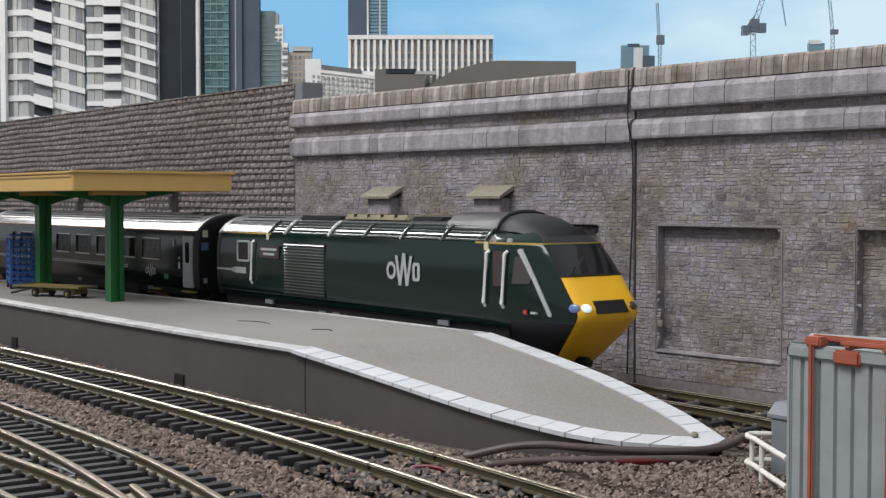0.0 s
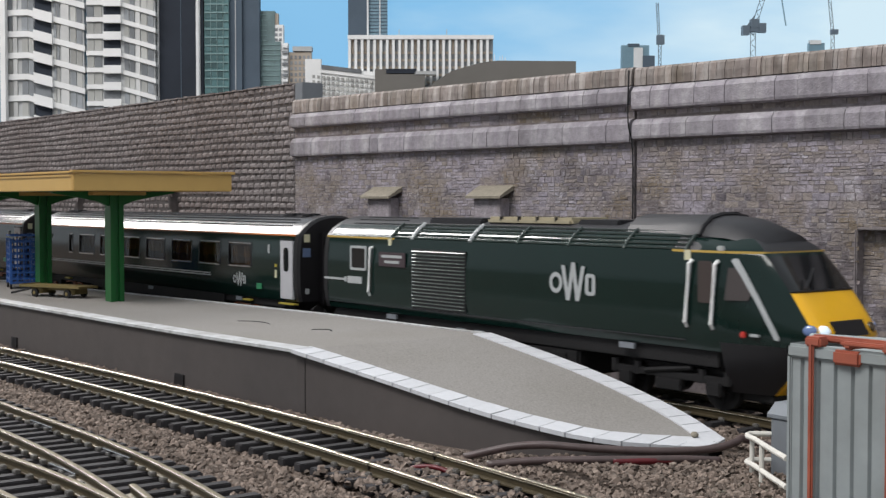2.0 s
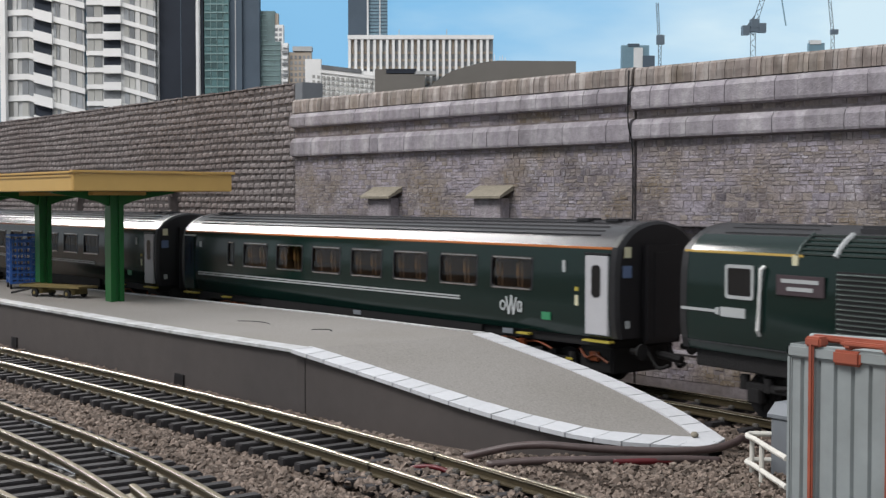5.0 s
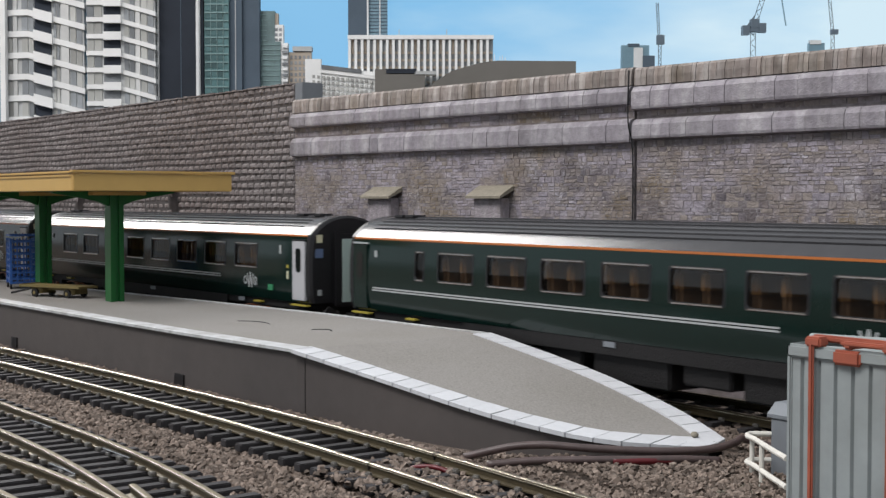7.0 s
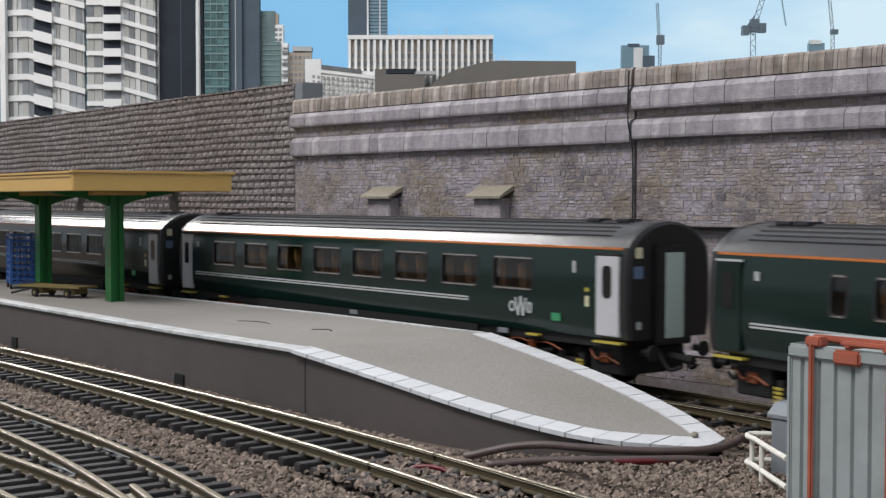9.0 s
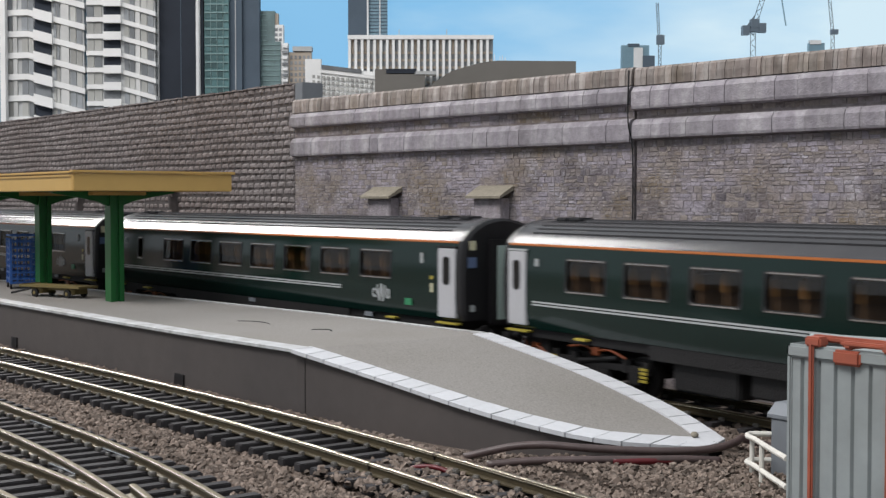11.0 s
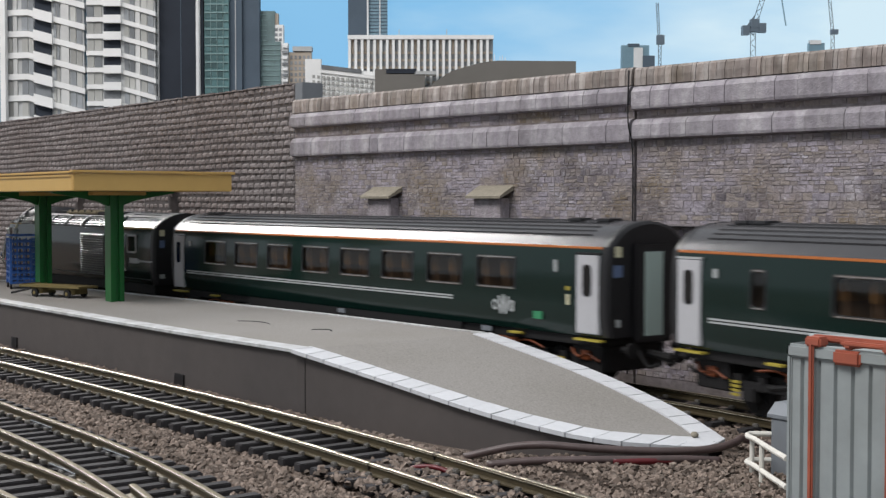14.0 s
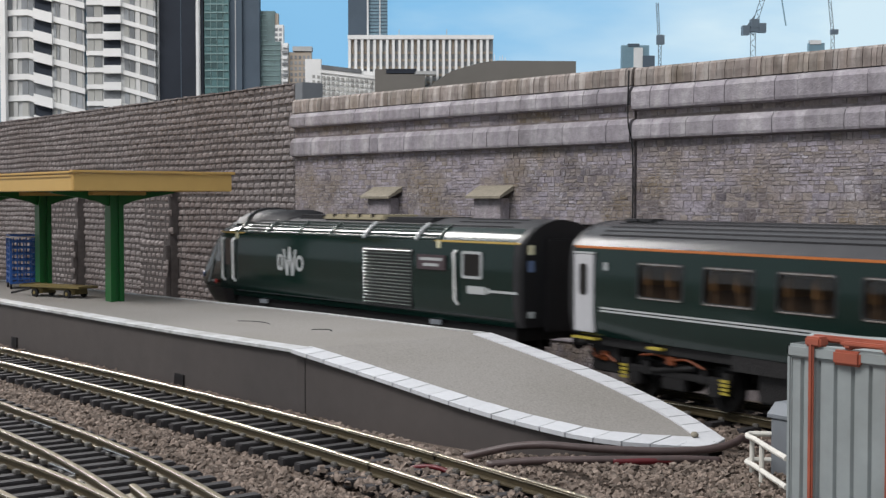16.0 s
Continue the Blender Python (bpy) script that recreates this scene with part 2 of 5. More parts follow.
def smooth_path(pts, steps=6):
    out, n = [], len(pts)
    P = [Vector(p) for p in pts]
    for i in range(n - 1):
        a, b, c, d = P[max(i - 1, 0)], P[i], P[i + 1], P[min(i + 2, n - 1)]
        for k in range(steps):
            t = k / steps
            out.append(0.5 * (2 * b + (c - a) * t + (2 * a - 5 * b + 4 * c - d) * t * t + (3 * b - a - 3 * c + d) * t ** 3))
    return out + [P[-1]]


def sweep(bm, section, path, closed=True, caps=True):
    """A section of (y, z) points carried along (x, y, z) points that run mainly along x."""
    rings = []
    for i, p in enumerate(path):
        a, b = path[max(i - 1, 0)], path[min(i + 1, len(path) - 1)]
        t = Vector((b[0] - a[0], b[1] - a[1], 0)).normalized()
        side = Vector((-t.y, t.x, 0))
        rings.append([bm.verts.new((p[0] + side.x * s, p[1] + side.y * s, p[2] + z)) for s, z in section])
    n = len(section)
    for a, b in zip(rings, rings[1:]):
        for k in range(n if closed else n - 1):
            bm.faces.new((a[k], a[(k + 1) % n], b[(k + 1) % n], b[k]))
    if caps and closed:
        bm.faces.new(rings[0]), bm.faces.new(rings[-1])
    return bm


def plate(bm, outline, y, thick):
    """A flat piece in the x-z plane at y, its face towards -y."""
    a = [bm.verts.new((x, y, z)) for x, z in outline]
    b = [bm.verts.new((x, y + thick, z)) for x, z in outline]
    bm.faces.new(a), bm.faces.new(b)
    n = len(a)
    for k in range(n):
        bm.faces.new((a[k], a[(k + 1) % n], b[(k + 1) % n], b[k]))
    return bm


def rounded(x0, x1, z0, z1, r, n=4):
    out = []
    for cx, cz, a0 in ((x1 - r, z0 + r, -90), (x1 - r, z1 - r, 0), (x0 + r, z1 - r, 90), (x0 + r, z0 + r, 180)):
        for k in range(n + 1):
            a = radians(a0 + 90 * k / n)
            out.append((cx + r * math.cos(a), cz + r * math.sin(a)))
    return out


def ring_plate(bm, outer, inner, y, thick):
    oa, ob = ([bm.verts.new((x, yy, z)) for x, z in outer] for yy in (y, y + thick))
    ia, ib = ([bm.verts.new((x, yy, z)) for x, z in inner] for yy in (y, y + thick))
    n = len(outer)
    for k in range(n):
        j = (k + 1) % n
        bm.faces.new((oa[k], oa[j], ia[j], ia[k]))
        bm.faces.new((oa[k], oa[j], ob[j], ob[k]))
        bm.faces.new((ia[k], ia[j], ib[j], ib[k]))
    return bm


# ---- ground ----
def ground():
    bm = bmesh.new()
    xs = [-4000, -1800, -900, -500, -300, -150, 0, 150, 400, 1800, 4000]
    ys = [-4000, -600, -240, -200, -140, -100, -40, 13, 26, 60, 400, 4000]
    zs = [-5.2] * 8 + [-10, -10, -10, -10]
    grid = [[bm.verts.new((x, y, z)) for y, z in zip(ys, zs)] for x in xs]
    for i in range(len(xs) - 1):
        for j in range(len(ys) - 1):
            bm.faces.new((grid[i][j], grid[i + 1][j], grid[i + 1][j + 1], grid[i][j + 1]))
    ob = part("ground", bm, EARTH)
    return tagged(ob, "brown layout ground under loose grey ballast", "ground", kind="structure")


ground()


def near_centre(x):
    """Middle line of the track beside the platform wall."""
    return -118.3 - (0.000145 if x < -45 else 0.00034) * (x + 45) ** 2


def stones(name, label, count, area, keep, zbase, size, seed):
    """Loose ballast: small angular stones in one mesh."""
    rng = np.random.default_rng(seed)
    base = np.array([(-1, -.7, -.4), (.9, -.8, -.5), (1, .8, -.4), (-.8, .9, -.5), (-.6, -.5, .6), (.6, -.6, .7), (.5, .6, .55), (-.55, .5, .75), (0.1, 0, .95)])
    faces = [(0, 1, 5, 4), (1, 2, 6, 5), (2, 3, 7, 6), (3, 0, 4, 7), (4, 5, 8), (5, 6, 8), (6, 7, 8), (7, 4, 8)]
    verts, out, n = [], [], 0
    while n < count:
        x, y = rng.uniform(*area[0]), rng.uniform(*area[1])
        if not keep(x, y):
            continue
        s = size * rng.uniform(0.5, 1.25)
        p = (base + rng.uniform(-.28, .28, base.shape)) * (s * rng.uniform(.7, 1.3), s * rng.uniform(.6, 1.1), s * rng.uniform(.55, .95))
        e = Euler(rng.uniform(-.7, .7, 2).tolist() + [rng.uniform(0, 6.3)]).to_matrix()
        p = p @ np.array(e).T + (x, y, zbase(x, y) + rng.uniform(-.2, .7) * s)
        verts.extend(map(tuple, p))
        out.extend(tuple(k + 9 * n for k in f) for f in faces)
        n += 1
    ob = raw(name, verts, out, STONES)
    return tagged(ob, label, "ballast", kind="stuff")


def off_track(x, y):
    d = abs(y - near_centre(x))
    if d < 17.5:
        return d > 16 or random.random() < 0.25
    if y < -162 and x < 45:
        return random.random() < 0.3
    return True


stones("ballast_heap", "loose grey-brown ballast stones between the tracks", 21000, ((-330, 150), (-215, -99)), off_track,
       lambda x, y: -4.3 if abs(y - near_centre(x)) > 22 else (-5.2 if abs(y - near_centre(x)) > 16 else -4.9), .8, 3)
stones("ballast_heap", "loose grey-brown ballast round the ramp's foot", 11000, ((0, 190), (-104, -14)),
       lambda x, y: not (x < 62 and -27 - 0.16 * max(x, 0) > y > -98 + 0.55 * max(x, 0)), lambda x, y: -4.4 + 1.1 * (36 < x and -90 < y < -30), .68, 4)
stones("ballast_heap", "grey-brown ballast between the sleepers beside the wall", 2600, ((-120, 190), (-20, 22)),
       lambda x, y: True, lambda x, y: -4.9 - max(0, y - 14) * 0.35, 1.15, 5)


stones("ballast_heap", "loose ballast over the buried sleepers of the track", 2600, ((8, 170), (-142, -98)),
       lambda x, y: abs(y - near_centre(x)) < 17 and x > 14 + 8 * random.random() and abs(abs(y - near_centre(x)) - 9.2) > 1.3, lambda x, y: -3.2, .85, 7)
stones("ballast_heap", "loose ballast heaped against the platform wall", 2200, ((-330, 30), (-112, -92)),
       lambda x, y: 13 < y - near_centre(x) < 20, lambda x, y: -3.3, .95, 6)


# ---- tracks ----
RAIL = [(-1.35, -2.4), (1.35, -2.4), (1.3, -2.1), (.4, -1.8), (.4, -0.75), (.8, -.55), (.8, -.08), (.65, 0.0), (-.65, 0.0), (-.8, -.08), (-.8, -.55), (-.4, -.75), (-.4, -1.8), (-1.3, -2.1)]
HEAD = [(-.84, -.42), (-.68, -.12), (-.38, .06), (.38, .06), (.68, -.12), (.84, -.42)]


def rail(parent, path, name="rail", top=None):
    r = part(name, sweep(bmesh.new(), RAIL, path), RAILSIDE, parent, "rail with a brown tarnished web")
    part("rail_head", sweep(bmesh.new(), HEAD, path), top or STEEL, r, "polished running surface")
    return r


def sleeper_mesh(length):
    return solid(-1.6, 1.6, -length / 2, length / 2, -4.6, -2.6, 0.25)


def chair_mesh(y):
    """The pair of clips that hold one rail to its sleeper."""
    bm = bmesh.new()
    for s in (-1, 1):
        box(bm, -1.0, 1.0, y + s * 1.5 - .6, y + s * 1.5 + .6, -2.65, -1.7, 0.25)
    return bm


def track(label, centre, x0, x1, pitch, joints=()):
    t = thing("track", label, "railway track", group="railway tracks", kind="structure")
    xs = np.linspace(x0, x1, max(2, int((x1 - x0) / 12)))
    for off in (9.2, -9.2):
        rail(t, [(x, centre(x) + off, 0) for x in xs])
    first = part("sleeper", sleeper_mesh(33), SLEEPER, t)
    clips = [part("rail_chair", chair_mesh(y), CHAIR, first, "glinting rail clip") for y in (-9.2, 9.2)]
    n = int((x1 - x0) / pitch)
    for i in range(n):
        x = x0 + (i + .5) * pitch
        ob = first if i == 0 else new("sleeper", first.data)
        ob.parent = t
        if i and -360 < x < 190:
            for c in clips:
                new("rail_chair", c.data).parent = ob
        a = math.atan2(centre(x + 5) - centre(x - 5), 10)
        ob.matrix_basis = Matrix.Translation((x * MM, centre(x) * MM, random.uniform(-.1, .1) * MM)) @ Matrix.Rotation(a + random.uniform(-.015, .015), 4, "Z")
    return t


BEND, RADIUS, TURN = 10.0, 438.0, radians(7.5)
BEND_END = BEND + RADIUS * math.sin(TURN)


def main_centre(x):
    """The main line: straight, a short curve towards the viewer, straight again."""
    if x < BEND:
        return 0.0
    if x < BEND_END:
        return -(RADIUS - math.sqrt(RADIUS ** 2 - (x - BEND) ** 2))
    return -RADIUS * (1 - math.cos(TURN)) - (x - BEND_END) * math.tan(TURN)


def main_point(s):
    """Place on the main line at a length s along it."""
    if s < BEND:
        return Vector((s, 0, 0))
    if s < BEND + RADIUS * TURN:
        a = (s - BEND) / RADIUS
        return Vector((BEND + RADIUS * math.sin(a), -RADIUS * (1 - math.cos(a)), 0))
    d = s - BEND - RADIUS * TURN
    x = BEND_END + d * math.cos(TURN)
    return Vector((x, main_centre(x), 0))


track("main line of silver rails on black sleepers along the stone wall", main_centre, -1900, 1700, 13.0)
near = track("tarnished silver rails on black plastic sleepers beside the platform", near_centre, -420, 190, 7.6)
for off in (9.2, -9.2):
    part("rail_gap", solid(30.0, 30.35, near_centre(30) + off - .9, near_centre(30) + off + .9, -1.4, .12), BLACK, near, "dark joint between two rail lengths")


def turnout():
    """The point in the foreground: four rails on long sleepers."""
    t = thing("turnout", "turnout of tarnished rails on long black sleepers", "railway track", group="railway tracks", kind="structure")
    def through_rail(x):
        return -164.4 - (0.00085 if x > -55 else 0.00002) * (x + 55) ** 2

    def closure_rail(x):
        return -180.2 - (0.00085 if x > -62 else 0.00002) * (x + 62) ** 2

    def crossing_rail(x):
        return -189.1 - 0.00125 * (x - 10) ** 2 if x > -90 else -201.6 + 0.11 * (x + 90)

    def outer_rail(x):
        return -204.7 - 0.0009 * (x - 12) ** 2 if x > -90 else -214.1 + 0.10 * (x + 90)
    lines = [through_rail, closure_rail, crossing_rail, outer_rail]
    for line in lines:
        rail(t, [(x, line(x), 0) for x in np.linspace(-330, 110, 60)], top=DULLHEAD)
    rail(t, [(x, -181.2 - 0.17 * (x - 20) - 0.002 * (x - 20) ** 2, 0) for x in np.linspace(18, 60, 10)], "check_rail", DULLHEAD)
    long = part("sleeper", solid(-1.6, 1.6, -34, 34, -4.6, -2.6, 0.25), SLEEPER, t)
    for i in range(58):
        x = -320 + i * 7.0
        ob = long if i == 0 else new("sleeper", long.data)
        ob.parent = t
        ob.matrix_basis = pose(x * MM, (-189.5 - 0.02 * (x + 109)) * MM, random.uniform(-.1, .1) * MM, 0, 0, random.uniform(-2.5, 0))
    for line, x in ((through_rail, -72), (through_rail, -22), (closure_rail, -12)):
        y = line(x)
        part("rail_joiner", solid(x - 8, x + 8, y - 2.0, y - .9, -2.3, -1.0, .2), CHROME, t, "bright metal rail joiner")
    chair = solid(-1.1, 1.1, -.7, .7, -2.6, -1.6, .2)
    first = part("rail_chair", chair, CHAIR, t)
    k = 0
    for line in lines[:3]:
        for i in range(58):
            x = -320 + i * 7.0
            for s in (-1.7, 1.7):
                ob = first if k == 0 else new("rail_chair", first.data)
                k += 1
                ob.parent = t
                ob.matrix_basis = pose(x * MM, (line(x) + s) * MM, 0)


turnout()


# ---- platform ----
TOP = 15.3


def slope(x):
    return TOP if x < -57 else max(-4.0, TOP - (x + 57) * 16.8 / 119)


def platform():
    p = thing("platform", "grey station platform with white edging and a ramp at its end", "railway platform", kind="structure")
    nearline = [(-520, -109), (-400, -106), (-288, -103.4), (-226, -102.4), (-172, -101.9), (-123, -101.0), (-90, -99.4), (-56, -97.4)]
    ramp_near = [(-27.6, -93.2), (0, -88.8), (16, -85.6), (28, -81.8), (39.6, -76.8), (49, -69), (59.4, -53.1)]
    ramp_far = [(57, -41.5), (41.7, -35.1), (22.3, -29.4), (-5.5, -24.3), (-31, -22.8), (-47, -22.4), (-59, -22.2)]
    farline = [(-148, -24.2), (-228, -30.5), (-310, -38.5), (-520, -58)]
    near_all, far_all = nearline + ramp_near, list(reversed(ramp_far + farline))

    # deck, as a sheet of cells between both edges
    xs = sorted({float(x) for x in np.linspace(-520, -60, 24)} | {-57.0} | {float(x) for x in np.linspace(-54, 57.0, 28)})
    nx, ny = zip(*near_all)
    fx, fy = zip(*far_all)
    bm = bmesh.new()
    rows = []
    for x in xs:
        y0, y1 = np.interp(x, nx, ny) + 0.8, np.interp(x, fx, fy) - 0.8
        rows.append([bm.verts.new((x, y0 + (y1 - y0) * k / 6, slope(x))) for k in range(7)])
    for a, b in zip(rows, rows[1:]):
        for k in range(6):
            bm.faces.new((a[k], b[k], b[k + 1], a[k + 1]))
    part("deck", bm, PLATTOP, p, "gritty grey asphalt surface")
    # side walls
    for line, sgn, label in ((near_all, 1, "dark grey smooth side wall"), (far_all, -1, "dark side wall facing the rails")):
        bm = bmesh.new()
        sec = []
        for x, y in line:
            zt = slope(x) - 0.5
            sec.append([bm.verts.new((x, y + sgn * d + 1.2 * sgn, z)) for d, z in ((0, -6), (0, max(zt, -5.9)), (1.5, max(zt, -5.9)), (1.5, -6))])
        for a, b in zip(sec, sec[1:]):
            for k in range(4):
                bm.faces.new((a[k], b[k], b[(k + 1) % 4], a[(k + 1) % 4]))
        part("side_wall", bm, PLATSIDE, p, label)
    # worn white edge of the level part
    for line, w in ((nearline, 6.4), (list(reversed(farline)) + [(-59, -22.2)], -3.2)):
        bm = bmesh.new()
        sec = []
        for x, y in line:
            sec.append([bm.verts.new((x, y + a, TOP + z)) for a, z in ((0, -.75), (0, .15), (w * .1, .3), (w, .3), (w, -.2))])
        for a, b in zip(sec, sec[1:]):
            for k in range(4):
                bm.faces.new((a[k], b[k], b[k + 1], a[k + 1]))
        part("platform_edge", bm, EDGEGREY, p, "worn white-painted edge")
    # slabs along the ramp
    def slabs(line, width, joint=None):
        P = smooth_path([(x, y, 0) for x, y in line], 12)
        L = [0]
        for a, b in zip(P, P[1:]):
            L.append(L[-1] + (b - a).length)
        step = 6.9

        def at(d):
            d = max(0, min(d, L[-1]))
            i = min(max(np.searchsorted(L, d) - 1, 0), len(P) - 2)
            t = (P[i + 1] - P[i]).normalized()
            return P[i] + t * (d - L[i]), Vector((-t.y, t.x, 0))
        d = 0.0
        while d < L[-1] - 2:
            e = min(d + step - .35, L[-1])
            bm = bmesh.new()
            a, na = at(d)
            b, nb = at(e)
            ja, jb = (joint / joint.dot(na), joint / joint.dot(nb)) if joint else (na, nb)
            q = [a, b, b + jb * width, a + ja * width]
            h = random.uniform(-.05, .08)
            lo = [bm.verts.new((v.x, v.y, slope(v.x) - .7)) for v in q]
            hi = [bm.verts.new((v.x, v.y, slope(v.x) + .35 + h)) for v in q]
            bm.faces.new(lo), bm.faces.new(hi)
            for k in range(4):
                bm.faces.new((lo[k], lo[(k + 1) % 4], hi[(k + 1) % 4], hi[k]))
            part("edge_slab", bm, SLABWHITE, p)
            d += step
    slabs([(-56, -98.2)] + ramp_near, 8.4, Vector((-.26, .965, 0)))
    slabs(ramp_far, 7.0, Vector((-.06, -1, 0)))
    slabs([(59.4, -53.1), (59.0, -47.5), (57, -41.5)], 5.5)
    # joint between wall sections, drain slots, marks on the deck
    part("wall_joint", solid(-52.45, -52.3, -95.85, -95.4, -5, 13), BLACK, p)
    for x, y in ((-124, -100.9), (-272, -103.1)):
        part("drain_slot", solid(x - 3.2, x + 3.2, y + .6, y + 1.6, -2.6, 1.4), BLACK, p, "small black drain opening")
    for x, y, w in ((-137, -63, 9), (-99, -59, 4)):
        bm = bmesh.new()
        tube(bm, smooth_path([(x - w, y - 3, TOP + .05), (x - w / 3, y + .8, TOP + .1), (x + w / 2, y + 1, TOP + .1), (x + w, y - .5, TOP + .05)]), .2, 5)
        part("scuff_mark", bm, BLACK, p)


platform()


def canopy():
    c = thing("platform_canopy", "ochre platform canopy on bright green posts", "station canopy")
    x1, x0, y0, y1 = -232, -560, -92, -21.5
    part("roof", solid(x0, x1 - 1.6, y0 + 1.6, y1 - 1.6, 66, 69.1, .3), CANOPY, c)
    part("end_fascia", solid(x1 - 1.4, x1, y0, y1, 62.2, 69.3, .25), CANOPY, c, "ochre end board")
    part("end_capping", solid(x1 - 2.4, x1 + .8, y0 - .8, y1 + 1.4, 69.4, 70.5, .25), CANOPY, c)
    for y, s in ((y0, 1), (y1, -1)):
        part("side_fascia", solid(x0, x1 - 1.45, y, y + s * 1.4, 62.2, 69.1, .25), CANOPY, c, "ochre side board")
        part("side_capping", solid(x0, x1 - 2.5, y - s * .7, y + s * 2, 69.2, 70.2, .25), CANOPY, c)
        part("side_moulding", solid(x0, x1 - 3, y - s * .5, y, 68.0, 68.6), CANOPY, c)
    for px, py in ((-260, -62.8), (-346, -61.3), (-433, -61.5)):
        bm = bmesh.new()
        prof = [(-3, -3), (3, -3), (3, -.9), (2, -.9), (2, .9), (3, .9), (3, 3), (-3, 3), (-3, .9), (-2, .9), (-2, -.9), (-3, -.9)]
        lo = [bm.verts.new((px + a, py + b, TOP)) for a, b in prof]
        hi = [bm.verts.new((px + a, py + b, 62)) for a, b in prof]
        bm.faces.new(lo), bm.faces.new(hi)
        for k in range(12):
            bm.faces.new((lo[k], lo[(k + 1) % 12], hi[(k + 1) % 12], hi[k]))
        post = part("post", bm, POSTGREEN, c, "bright green channelled post")
        for s in (-1, 1):
            bm = bmesh.new()
            a = [(py + s * 3, 56), (py + s * 8, 58), (py + s * 18, 60), (py + s * 27, 61.4), (py + s * 28, 62.2), (py + s * 3, 62.2)]
            f = [bm.verts.new((px - 1.2, y, z)) for y, z in a]
            g = [bm.verts.new((px + 1.2, y, z)) for y, z in a]
            bm.faces.new(f), bm.faces.new(g)
            for k in range(6):
                bm.faces.new((f[k], f[(k + 1) % 6], g[(k + 1) % 6], g[k]))
            part("bracket", bm, POSTGREEN, post)
        part("head_block", solid(px - 6, px + 6, py - 12, py + 12, 60.6, 62.2, .2), CANOPY, post, "ochre block under the roof")
    part("ceiling_beam", solid(x0, x1 - 2, -64, -59, 62.2, 64.5), POSTGREEN, c)


canopy()


# ---- walls behind the line ----
def wall_line(x):
    """Front face of the stone retaining wall."""
    return 42 + (x + 286) * 0.074


